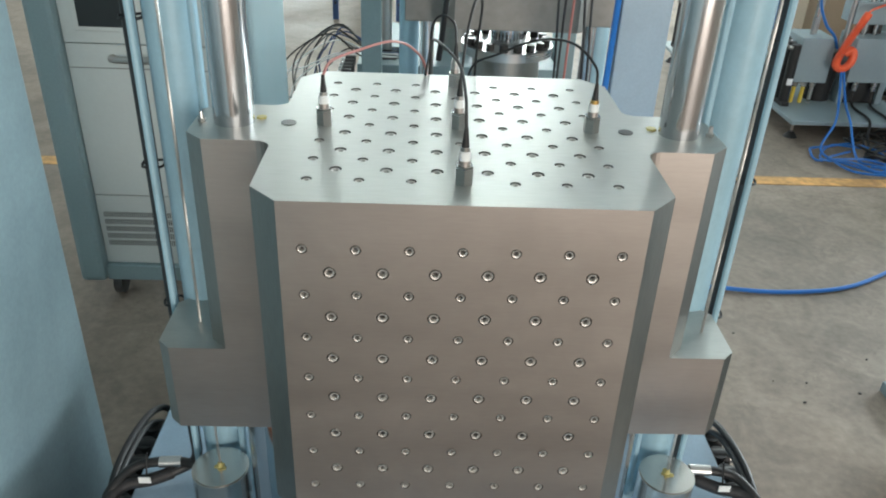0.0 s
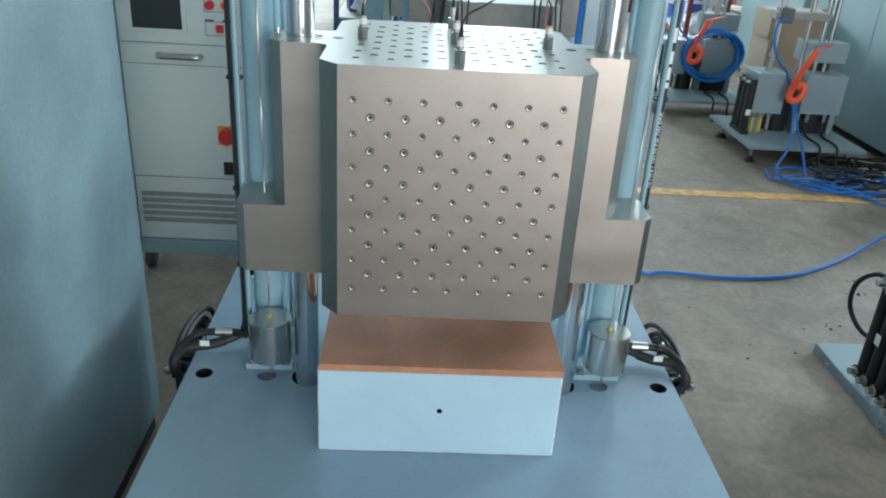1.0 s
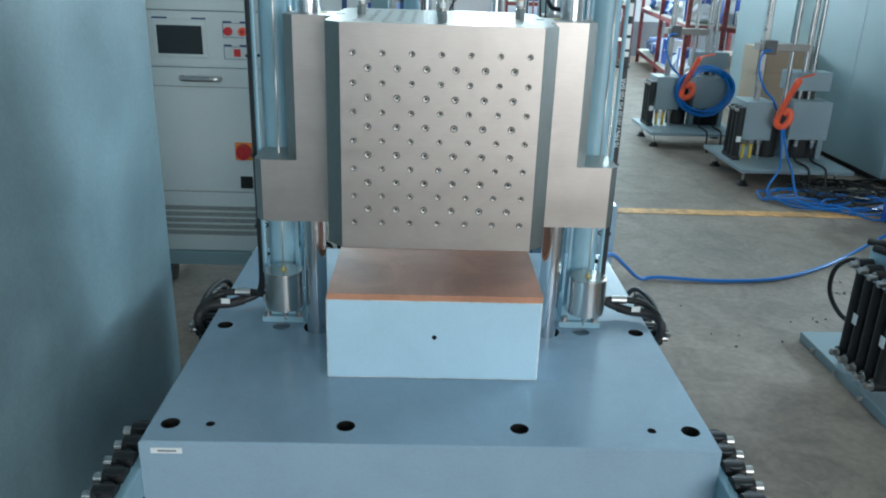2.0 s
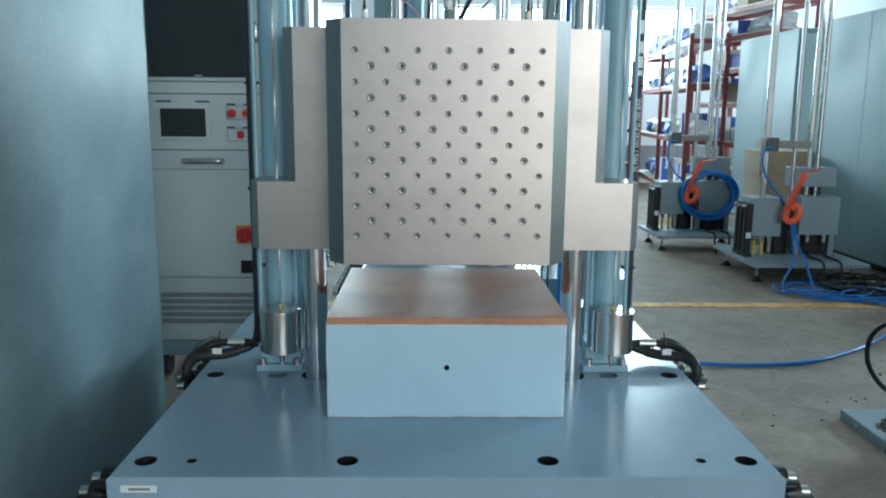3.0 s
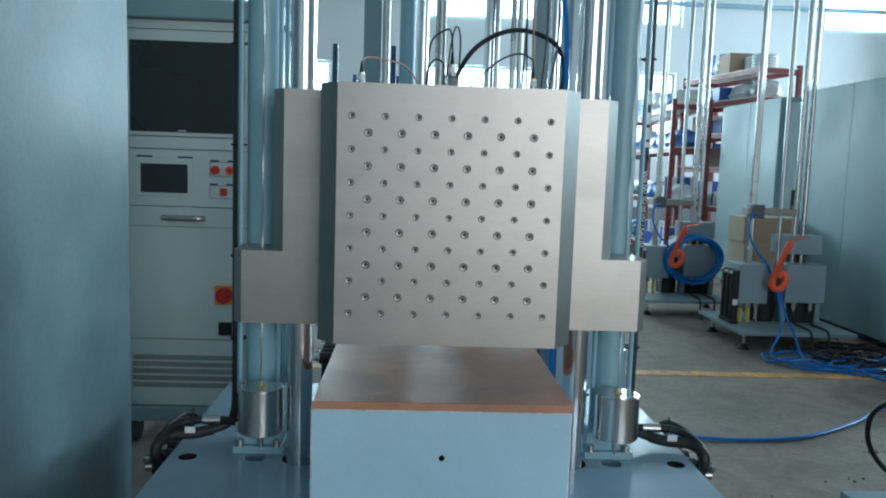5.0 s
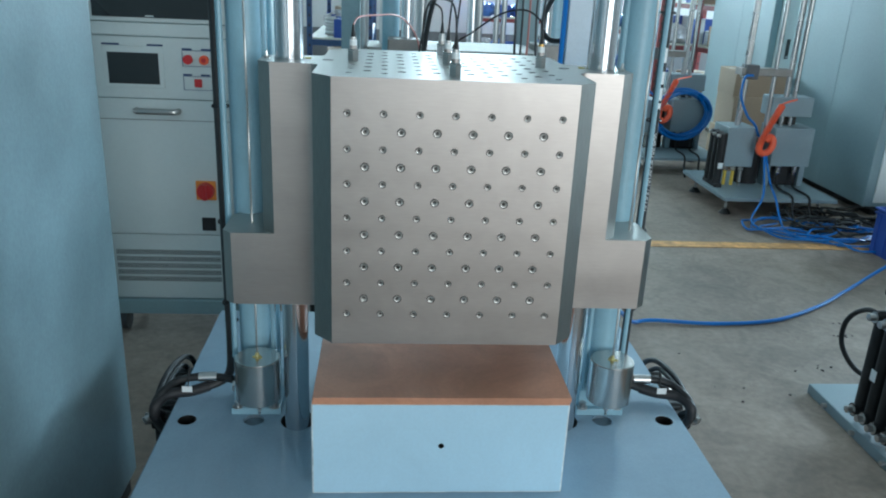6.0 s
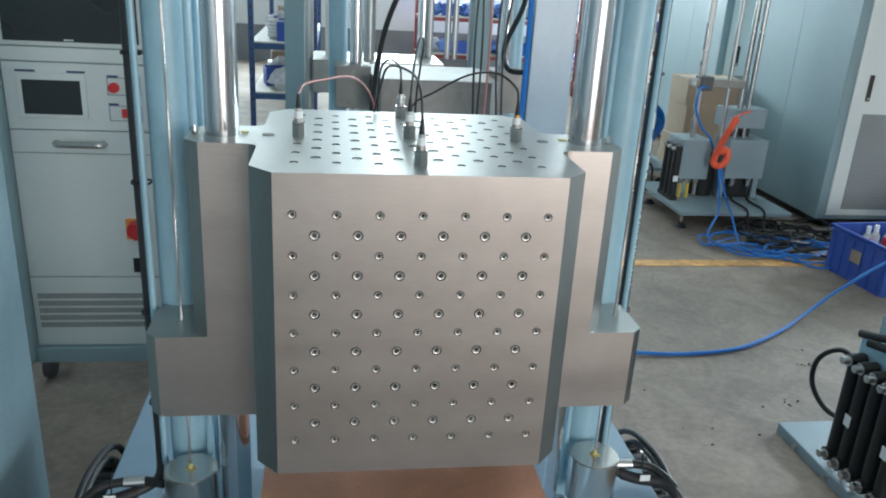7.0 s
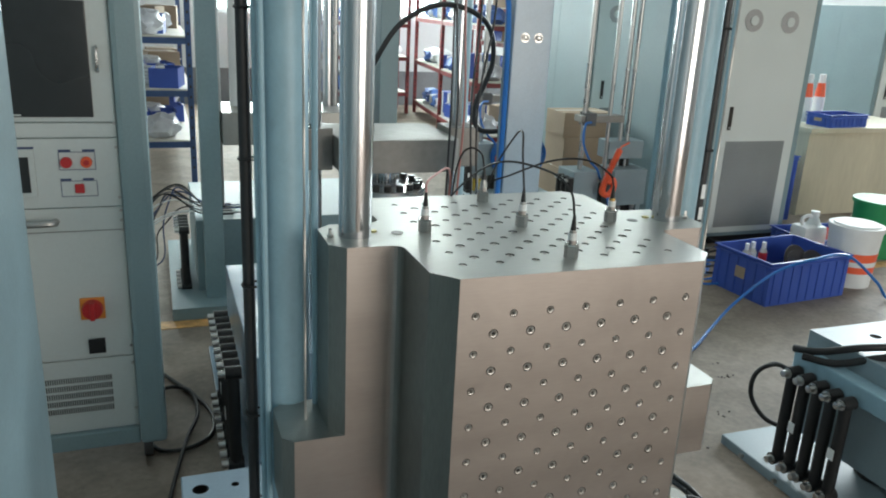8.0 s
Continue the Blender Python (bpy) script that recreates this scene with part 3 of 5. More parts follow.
    part("second_run", tube([(s * 0.384, 0.30, BASE + 0.038), (s * 0.42, 0.311, 0.53), (s * 0.456, 0.309, 0.53), (s * 0.492, 0.301, 0.525), (s * 0.517, 0.269, 0.513), (s * 0.528, 0.262, 0.488), (s * 0.524, 0.30, 0.45), (s * 0.523, 0.37, 0.38), (s * 0.523, 0.45, 0.32)], 0.0078, 12), M_BLACK, hose, "", True)
    part("third_run", tube([(s * 0.523, 0.60, 0.363), (s * 0.521, 0.54, 0.443), (s * 0.522, 0.48, 0.485), (s * 0.527, 0.42, 0.500), (s * 0.531, 0.355, 0.502), (s * 0.531, 0.30, 0.492), (s * 0.529, 0.275, 0.468), (s * 0.524, 0.30, 0.403), (s * 0.523, 0.36, 0.343)], 0.0062, 10), M_BLACK, hose, "", True)
    part("fourth_run", tube([(s * 0.523, 0.57, 0.363), (s * 0.521, 0.51, 0.433), (s * 0.521, 0.45, 0.480), (s * 0.522, 0.39, 0.495), (s * 0.523, 0.33, 0.496), (s * 0.529, 0.285, 0.482), (s * 0.529, 0.278, 0.448), (s * 0.523, 0.31, 0.383), (s * 0.522, 0.37, 0.323)], 0.0055, 10), M_HOSEBLK, hose, "", True)
    part("wrap", tube([(s * 0.432, 0.305, 0.5125), (s * 0.462, 0.292, 0.509), (s * 0.503, 0.278, 0.509), (s * 0.522, 0.254, 0.499), (s * 0.525, 0.252, 0.476)], 0.0105, 12), M_WRAP, hose, "rough black fabric wrap", True)
    bolt(hose, (s * 0.538, 0.262, 0.468), (s * 0.6, -0.8, -0.2), 0.0075, 0.011, "end_fitting")
    part("ferrule", cyl((s * 0.418, 0.311, 0.53), (s * 0.452, 0.309, 0.53), 0.0092, 14), M_BRUSH, hose, "plated hose ferrule", True)
    part("white_tag", box(*sorted((s * 0.459, s * 0.478)), 0.278, 0.2795, 0.514, 0.526), M_LABEL, hose, "small white paper tag")
    for z in (0.70, 0.858, 1.065, 1.249, 1.448, 1.65):
        pts = [(s * (0.3795 + 0.0135 * math.cos(a)), 0.288 + 0.0145 * math.sin(a), z + 0.001 * math.sin(3 * a)) for a in [2 * math.pi * k / 28 for k in range(29)]]
        part("cable_tie", tube(pts, 0.0018, 5, smoothed=False), M_BLACK, hose)
    part("tie_tail", tube([(s * 0.468, 0.287, 0.520), (s * 0.469, 0.298, 0.539), (s * 0.467, 0.302, 0.556)], 0.0015, 5), M_BLACK, hose)
    if s > 0:
        cu = bpy.data.curves.new("hose_print", "FONT")
        cu.body, cu.size, cu.extrude = "70 MPa / 10150 PSI 700 BAR", 0.0125, 0.0002
        ob = new("hose_print", cu)
        ob.data.materials.append(M_LABEL)
        ob.parent = hose
        ob.matrix_basis = pose(hx + 0.004, 0.2822, 0.895, 90, -90, 0)
        for k, (z0, z1) in enumerate(((1.085, 1.095), (1.10, 1.122), (1.128, 1.15), (1.165, 1.19))):
            part("print_bar", box(hx - 0.004, hx + 0.004, 0.2822, 0.2826, z0, z1), M_LABEL, hose)
    else:
        part("air_pipe", cyl((-0.3705, 0.262, 0.60), (-0.3705, 0.262, 2.5), 0.005, 10), M_PALE, hose, "thin pale blue pipe", True)

# accelerometers on the table
SENSORS = [((-0.15, 0.20), M_CABLE_RED, [(0, 0, 0.055), (0.008, 0.02, 0.066), (0.035, 0.06, 0.068), (0.07, 0.11, 0.066), (0.095, 0.16, 0.045), (0.112, 0.205, 0.008), (0.115, 0.222, -0.05)]),
           ((0.15, 0.20), M_BLACK, [(0, 0, 0.055), (-0.002, 0.012, 0.072), (-0.022, 0.05, 0.086), (-0.055, 0.1, 0.076), (-0.095, 0.165, 0.04), (-0.125, 0.212, 0.008), (-0.135, 0.23, -0.06)]),
           ((0, 0.20), M_BLACK, [(0, 0, 0.055), (0.006, 0.025, 0.10), (0.015, 0.05, 0.13), (0.026, 0.10, 0.115), (0.028, 0.18, 0.04), (0.03, 0.222, -0.05)]),
           ((0, 0.05), M_BLACK, [(0, 0, 0.055), (-0.002, 0.012, 0.085), (-0.008, 0.06, 0.10), (-0.03, 0.16, 0.095), (-0.034, 0.27, 0.05), (-0.04, 0.388, -0.03)]),
           ((0, 0.35), M_BLACK, [(0, 0, 0.055), (-0.003, 0.008, 0.078), (-0.018, 0.018, 0.086), (-0.03, 0.03, 0.07), (-0.032, 0.052, 0.02), (-0.032, 0.058, -0.06)])]
for (x, y), cable, route in SENSORS:
    a = thing("accelerometer", "steel hex accelerometer with a cable, screwed to the table", "sensor", (x, y, TOP), group="accelerometers on the shock table")
    bm = cyl((0, 0, 0), (0, 0, 0.019), 0.0092, 6)
    part("hex_body", bm, M_BRUSH, a)
    bm = cyl((0, 0, 0.019), (0, 0, 0.024), 0.006, 16)
    part("collar", bm, M_STEEL, a, "", True)
    part("sleeve", cyl((0, 0, 0.024), (0, 0, 0.033), 0.0058, 16), M_LABEL if y < 0.3 else M_BRUSH, a, "white connector sleeve", True)
    part("nut", cyl((0, 0, 0.033), (0, 0, 0.037), 0.0048, 12), M_BRASS if x > 0.1 else M_BRUSH, a, "", True)
    part("strain_relief", cyl((0, 0, 0.037), (0, 0, 0.056), 0.0038, 12, 0.0018), M_BLACK, a, "black rubber strain relief", True)
    part("cable", tube(route, 0.0016, 7), cable, a, "thin sensor cable", True)

# ---- beside the machine ----
tagged(solid("floor_line", box(-3.2, 4.2, 2.685, 2.775, 0, 0.0025), M_YELLOW), "worn yellow line painted on the concrete", "floor marking", kind="structure")

side = thing("machine_hood", "tall blue-grey sheet steel side of a neighbouring machine", "machine housing")
part("side_panel", box(-0.75, -0.72, -2.6, 0.68, 0.06, 2.5, 0.006), M_HOOD, side)
part("back_panel", box(-1.7, -0.752, 0.654, 0.678, 0.06, 2.5, 0.004), M_HOOD, side)
part("front_panel", box(-1.7, -0.752, -2.6, -2.576, 0.06, 2.5, 0.004), M_HOOD, side)
part("far_panel", box(-1.73, -1.702, -2.6, 0.678, 0.06, 2.5, 0.004), M_HOOD, side)
part("roof_panel", box(-1.73, -0.72, -2.6, 0.68, 2.5, 2.53, 0.004), M_HOOD, side)
part("plinth", box(-1.7, -0.735, -2.6, 0.665, 0, 0.06), M_BLACK, side, "dark plinth")

# control cabinet on castors
con = thing("control_cabinet", "pale grey control cabinet with screen and red main switch on castors", "control cabinet", (0.013, 0.012, 0.019))
con.scale = (0.97, 0.97, 0.97)
part("carcass", box(-1.17, -0.56, 1.62, 2.2, 0.14, 1.53, 0.004), M_TEAL, con, "blue-grey cabinet carcass")
for x0, x1 in ((-0.635, -0.552), (-1.178, -1.095)):
    bm = box(x0, x1, 1.575, 1.66, 0.08, 1.53, 0.016)
    part("corner_post", bm, M_TEAL, con, "blue-grey rounded corner post")
part("bottom_rail", box(-1.095, -0.635, 1.59, 1.66, 0.08, 0.135, 0.004), M_TEAL, con)
part("top_rail", box(-1.19, -0.54, 1.565, 2.21, 1.53, 1.595, 0.006), M_TEAL, con)
part("head_panel", box(-1.093, -0.637, 1.607, 1.62, 1.497, 1.528, 0.002), M_WHITE, con)
part("screen_frame", box(-1.093, -0.637, 1.603, 1.62, 1.124, 1.494, 0.003), M_WHITE, con)
mon = part("monitor", box(-1.075, -0.694, 1.598, 1.604, 1.138, 1.456, 0.002), M_SCREEN, con, "dark switched-off monitor")
part("monitor_mark", box(-0.905, -0.878, 1.5965, 1.5978, 1.1415, 1.146), M_WHITE, mon, "small maker's mark")
part("door_pull", tube([(-0.6745, 1.603, 1.266), (-0.6745, 1.588, 1.275), (-0.6745, 1.588, 1.325), (-0.6745, 1.603, 1.334)], 0.005, 8), M_BRUSH, con, "small steel pull", True)
part("button_panel", box(-1.093, -0.637, 1.607, 1.62, 0.874, 1.076, 0.002), M_WHITE, con)
part("rib", box(-1.093, -0.637, 1.605, 1.62, 1.079, 1.121, 0.004), M_WHITE, con)
hmi = part("touch_panel", box(-1.056, -0.858, 1.602, 1.607, 0.909, 1.046, 0.003), M_WHITE, con, "touch panel with dark glass")
part("glass", box(-1.04, -0.874, 1.6005, 1.6018, 0.922, 1.025), M_SCREEN, hmi, "dark glass")
for x0, x1, z in ((-1.056, -1.0, 1.0505), (-0.91, -0.858, 1.0505), (-0.796, -0.764, 1.0415), (-0.733, -0.70, 1.0415), (-0.797, -0.768, 0.957), (-0.738, -0.708, 0.957)):
    part("blue_strip", box(x0, x1, 1.6055, 1.607, z - 0.003, z + 0.003), M_NAVY, con, "dark blue printed strip")
for z0, z1 in ((0.985, 1.038), (0.906, 0.953)):
    for a, b, c, d in ((-0.797, -0.70, z0, z0 + 0.0015), (-0.797, -0.70, z1 - 0.0015, z1), (-0.797, -0.7955, z0, z1), (-0.7015, -0.70, z0, z1)):
        part("printed_line", box(a, b, 1.6055, 1.607, c, d), M_NAVY, con)
for x, mt, lab in ((-0.777, M_RED, "red push button"), (-0.724, M_ORANGE, "orange push button")):
    b = part("button", cyl((x, 1.607, 1.008), (x, 1.594, 1.008), 0.0155, 22), mt, con, lab, True)
    part("button_core", cyl((x, 1.594, 1.008), (x, 1.591, 1.008), 0.008, 16), M_RED, b, "", True)
part("rocker_switch", box(-0.76, -0.735, 1.598, 1.607, 0.917, 0.944, 0.003), M_RED, con, "small red rocker switch")
door = part("door", box(-1.093, -0.637, 1.607, 1.62, 0.388, 0.871, 0.002), M_WHITE, con)
part("handle", tube([(-0.96, 1.607, 0.833), (-0.957, 1.588, 0.833), (-0.93, 1.582, 0.833), (-0.85, 1.582, 0.833), (-0.823, 1.588, 0.833), (-0.82, 1.607, 0.833)], 0.0105, 10), M_BRUSH, door, "brushed steel bar handle", True)
part("door_line", box(-1.093, -0.64, 1.6058, 1.607, 0.8, 0.8015), M_HOLE, door)
ms = part("main_switch", box(-0.778, -0.708, 1.599, 1.607, 0.52, 0.59, 0.003), M_YELLOWP, door, "yellow plate with red rotary main switch")
bm = cyl((-0.743, 1.599, 0.555), (-0.743, 1.578, 0.555), 0.031, 28, 0.028)
box(-0.75, -0.736, 1.566, 1.58, 0.527, 0.583, 0.003, bm)
part("switch_knob", bm, M_RED, ms, "red rotary knob")
part("meter", box(-0.764, -0.716, 1.6, 1.607, 0.405, 0.454, 0.002), M_BLACK, door, "small black square meter")
low = part("vent_panel", box(-1.093, -0.637, 1.607, 1.62, 0.138, 0.385, 0.002), M_WHITE, con)
for r in range(5):
    z = 0.318 - 0.026 * r
    # no opening is cut: a dark strip paints the slot's shade
    part("vent_slot", box(-1.075, -0.705, 1.6062, 1.607, z - 0.009, z + 0.009), M_HOLE, low, "dark strip in place of a shaded louvre slot")
    bm = bmesh.new()
    for k in range(58):
        x = -1.072 + 0.0064 * k
        box(x, x + 0.0026, 1.6048, 1.6062, z - 0.009, z + 0.009, bm=bm)
    tagged(part("louvre", bm, M_WHITE, low), kind="stuff")
for z in (1.12, 1.05, 0.9, 0.86, 0.83, 0.8, 0.42, 0.36, 0.2, 1.47):
    part("screw", cyl((-0.6425, 1.607, z), (-0.6425, 1.6035, z), 0.0045, 8), M_BRUSH, con, "", True)
for x in (-1.09, -0.615):
    for y in (1.68, 2.12):
        c = part("castor", cyl((x - 0.014, y, 0.0225), (x + 0.014, y, 0.0225), 0.042, 18), M_CASTOR, con, "grey castor wheel", True)
        part("castor_fork", box(x - 0.02, x + 0.02, y - 0.02, y + 0.015, 0.05, 0.08, 0.003), M_BRUSH, c)
tagged(solid("storage_box", box(-0.98, -0.715, 1.71, 2.05, 1.567, 1.77, 0.004), M_WHITE), "pale plastic box on top of the cabinet", "box")
# dark strip on the box face, painting the shade of a slot
part("box_slot", box(-0.765, -0.74, 1.706, 1.7095, 1.62, 1.74), M_HOLE, bpy.data.objects["storage_box"], "dark strip in place of a shaded slot")

# floor cable beside the control cabinet
cab = thing("floor_cable", "black power cable looped on the floor", "cable")
part("cable_run", tube([(-0.58, 2.3, 0.008), (-0.50, 2.15, 0.008), (-0.42, 1.99, 0.008), (-0.37, 1.84, 0.008), (-0.38, 1.70, 0.008), (-0.46, 1.63, 0.008), (-0.55, 1.64, 0.008), (-0.60, 1.75, 0.008)], 0.007, 8), M_BLACK, cab, "", True)
part("cable_loop", tube([(-0.60, 2.0, 0.009), (-0.52, 2.08, 0.012), (-0.44, 2.02, 0.02), (-0.42, 1.85, 0.014), (-0.46, 1.7, 0.01), (-0.5, 1.5, 0.009), (-0.53, 1.3, 0.009), (-0.55, 1.0, 0.009)], 0.007, 8), M_BLACK, cab, "", True)


def damper_bank(parent, x, ys, side, z_top):
    """Black rubber damper straps bolted at both ends."""
    for k, y in enumerate(ys):
        bm = cyl((x, y, 0.06), (x, y, z_top), 0.0185, 14)
        for z in (z_top, 0.07):
            cyl((x - 0.024, y, z), (x + 0.024, y, z), 0.0205, 16, bm=bm)
        d = part("damper", bm, M_BLACK, parent, "black rubber damper strap", True)
        if k in (1, 4):
            part("sticker", box(x + side * 0.0235 - 0.001, x + side * 0.0235 + 0.001, y - 0.012, y + 0.012, 0.2, 0.235), M_LABEL, d, "small white sticker")
        for z in (z_top, 0.07):
            bolt(parent, (x + side * 0.024, y, z), (side, 0, 0), 0.0115, 0.02)


# neighbouring machine base to the east
nb = thing("neighbour_machine_bed", "blue-grey machine bed with black damper straps and steel floor plate", "machine bed", (0.01, 0.018, 0))
bm = bmesh.new()
qx, qwx = hole_cuts([1.66, 2.3], [0.03, 0.03], 1.485, 2.5)
qy, qwy = hole_cuts([0.9, 0.45], [0.03, 0.03], 0.05, 1.0)
plate(bm, qx, qy, {(qwx[1.66], qwy[0.9]): 0.018, (qwx[2.3], qwy[0.9]): 0.018, (qwx[1.66], qwy[0.45]): 0.018}, lambda u, v, d: (u, v, 0.5 - d), 0.05, 20)
for a, b in (((1.485, 0.05), (2.5, 0.05)), ((2.5, 0.05), (2.5, 1.0)), ((2.5, 1.0), (1.485, 1.0)), ((1.485, 1.0), (1.485, 0.05))):
    bm.faces.new([bm.verts.new(v) for v in ((*a, 0.5), (*b, 0.5), (*b, 0.14), (*a, 0.14))])
bmesh.ops.remove_doubles(bm, verts=bm.verts, dist=1e-5)
part("base_body", bm, [M_GREYBOX, M_HOLE], nb)
part("floor_plate", box(1.347, 2.64, -0.2, 1.165, 0, 0.035, 0.004), M_GREYBOX, nb, "grey steel floor plate")
for y in (0.25, 0.8):
    part("spring_mount", cyl((1.7, y, 0.035), (1.7, y, 0.14), 0.08, 20), M_BLACK, nb)
    part("spring_mount", cyl((2.3, y, 0.035), (2.3, y, 0.14), 0.08, 20), M_BLACK, nb)
part("bracket", box(1.42, 1.483, 0.6, 0.985, 0.375, 0.44, 0.006), M_PALE, nb, "pale blue bracket bar")
damper_bank(nb, 1.385, [0.94 - 0.054 * k for k in range(5)], -1, 0.385)
for k in range(3):
    part("plate_bolt", cyl((1.349, 1.05 - 0.16 * k, 0.018), (1.334, 1.05 - 0.16 * k, 0.018), 0.008, 8), M_BRUSH, nb)
part("oil_hose", tube([(1.42, 0.95, 0.36), (1.40, 1.03, 0.37), (1.38, 1.09, 0.31), (1.385, 1.10, 0.22), (1.42, 1.06, 0.15), (1.47, 1.0, 0.13)], 0.008, 10), M_BLACK, nb, "black rubber hose", True)
part("upper_hose", tube([(1.41, 0.98, 0.45), (1.44, 0.9, 0.47), (1.52, 0.8, 0.52), (1.75, 0.72, 0.53), (2.1, 0.62, 0.52)], 0.012, 10), M_BLACK, nb, "black rubber hose", True)
part("second_hose", tube([(1.40, 0.93, 0.445), (1.45, 0.84, 0.455), (1.55, 0.73, 0.515), (1.8, 0.62, 0.517), (2.1, 0.5, 0.517)], 0.012, 10), M_BLACK, nb, "black rubber hose", True)

# blue air hose lying on the floor
ah = thing("air_hose", "bright blue plastic air hose lying on the floor", "air hose")
part("hose_run", tube([(0.46, 0.80, 0.40), (0.62, 1.15, 0.33), (0.78, 1.5, 0.15), (0.90, 1.70, 0.02), (1.0, 1.735, 0.012), (1.25, 1.715, 0.009), (1.52, 1.755, 0.009), (1.78, 1.90, 0.009), (2.0, 2.06, 0.02), (2.25, 2.2, 0.08), (2.5, 2.22, 0.22), (2.75, 2.21, 0.28),
                       (3.0, 2.24, 0.27), (3.2, 2.2, 0.12), (3.32, 2.2, 0.012), (3.6, 2.3, 0.012)], 0.0078, 10), M_HOSE, ah, "", True)


def crate(at, rz, sx, sy, h, colour, label):
    """An open plastic stacking crate with ribs, a rim and hand holes."""
    c = thing("plastic_crate", label, "crate", at, rz)
    t = 0.004
    bm = tub_mesh(sx, sy, h, t)
    part("tub", bm, colour, c)
    for i in range(9):
        x = -sx / 2 + sx * (i + 0.5) / 9
        for y in (-sy / 2 - 0.006, sy / 2):
            part("rib", box(x - 0.004, x + 0.004, y, y + 0.006, 0.01, h - 0.03), colour, c)
    for i in range(6):
        y = -sy / 2 + sy * (i + 0.5) / 6
        for x in (-sx / 2 - 0.006, sx / 2):
            part("rib", box(x, x + 0.006, y - 0.004, y + 0.004, 0.01, h - 0.03), colour, c)
    bm = bmesh.new()
    for z0, z1, o in ((h - 0.03, h - 0.022, 0.009), (h - 0.008, h, 0.011)):
        for a, b, q, w in ((-sx / 2 - o, sx / 2 + o, -sy / 2 - o, -sy / 2), (-sx / 2 - o, sx / 2 + o, sy / 2, sy / 2 + o), (-sx / 2 - o, -sx / 2, -sy / 2, sy / 2), (sx / 2, sx / 2 + o, -sy / 2, sy / 2)):
            box(a, b, q, w, z0, z1, bm=bm)
    part("rim", bm, colour, c)
    part("card_slot", box(-sx / 2 - 0.0075, -sx / 2 - 0.0065, -0.035, 0.035, h * 0.42, h * 0.68), M_CARTON, c, "pale card in a slot")
    return c


crate((2.80, 2.50, 0), 5, 0.60, 0.40, 0.245, M_CRATE, "blue plastic crate full of tools and discs on the floor")
for x, y, rr, tilt in ((2.86, 2.42, 0.105, 62), (2.97, 2.42, 0.10, 58), (2.93, 2.52, 0.10, 66)):
    d = thing("grinding_disc", "worn dark grinding disc standing in the crate", "disc", (x, y, 0.15), 0, "discs in the crate")
    bm = cyl((0, 0, -0.004), (0, 0, 0.004), rr, 32)
    bm.transform(pose(0, 0, 0, tilt, 0, 10))
    part("disc_body", bm, M_DISC, d)
    bm = cyl((0, 0, -0.006), (0, 0, 0.006), rr * 0.25, 20)
    bm.transform(pose(0, 0, 0, tilt, 0, 10))
    part("hub", bm, M_BRUSH, d)
for x, y, mt, lab in ((2.61, 2.575, M_RED, "red plastic bottle with a white cap in the crate"), (2.67, 2.595, M_LABEL, "white spray can in the crate"), (2.73, 2.575, M_RED, "red spray can in the crate")):
    c = thing("spray_can", lab, "spray can", (x, y, 0.005), 0, "cans in the crate")
    part("can_body", cyl((0, 0, 0), (0, 0, 0.2), 0.024, 18), mt, c, "", True)
    part("shoulder", cyl((0, 0, 0.2), (0, 0, 0.222), 0.024, 18, 0.012), M_BRUSH, c, "", True)
    part("cap", cyl((0, 0, 0.222), (0, 0, 0.258), 0.012, 14), M_LABEL, c, "", True)
crate((3.6, 3.0, 0), -4, 0.5, 0.36, 0.16, M_CRATE, "low blue plastic crate with round lids on the floor")
for x, mt, lab in ((3.5, M_YELLOWP, "yellow round lid in the crate"), (3.68, M_RED, "red round lid in the crate")):
    d = thing("round_lid", lab, "lid", (x, 2.98, 0.11), 0, "lids in the low crate")
    bm = cyl((0, 0, -0.005), (0, 0, 0.005), 0.09, 28)
    bm.transform(pose(0, 0, 0, 40, 0, 0))
    part("lid_disc", bm, mt, d)
crate((3.86, 4.0, 0), 3, 0.45, 0.4, 0.5, M_CRATE, "tall blue plastic crate beside the cabinet")

# paint bucket and white bottle
bk = thing("paint_bucket", "white plastic paint bucket with orange print and lid", "bucket", (3.33, 2.51, 0))
part("tub", cyl((0, 0, 0), (0, 0, 0.33), 0.125, 36, 0.145), M_LABEL, bk, "", True)
part("print_band", cyl((0, 0, 0.09), (0, 0, 0.21), 0.1316, 36, 0.1388, caps=False), M_ORANGE, bk, "orange printed band", True)
part("print_stripe", cyl((0, 0, 0.13), (0, 0, 0.16), 0.1345, 36, 0.1362, caps=False), M_LABEL, bk, "white printed stripe", True)
part("lid", cyl((0, 0, 0.33), (0, 0, 0.36), 0.152, 36), M_LABEL, bk, "", True)
part("lid_dome", cyl((0, 0, 0.36), (0, 0, 0.37), 0.135, 36, 0.125), M_LABEL, bk, "", True)
bt = thing("white_canister", "translucent white plastic canister with a handle", "canister", (3.25, 2.78, 0))
part("canister_body", box(-0.09, 0.09, -0.07, 0.07, 0, 0.29, 0.035), M_LABEL, bt, "", True)
part("canister_neck", cyl((0.03, 0, 0.28), (0.03, 0, 0.34), 0.05, 18, 0.02), M_LABEL, bt, "", True)
part("cap", cyl((0.03, 0, 0.34), (0.03, 0, 0.37), 0.026, 16), M_LABEL, bt, "", True)
part("handle", tube([(-0.055, 0, 0.28), (-0.065, 0, 0.325), (-0.02, 0, 0.345), (0.02, 0, 0.33)], 0.011, 8), M_LABEL, bt, "", True)
gb = thing("green_tub", "green plastic tub standing behind the bucket", "tub", (4.02, 2.95, 0))
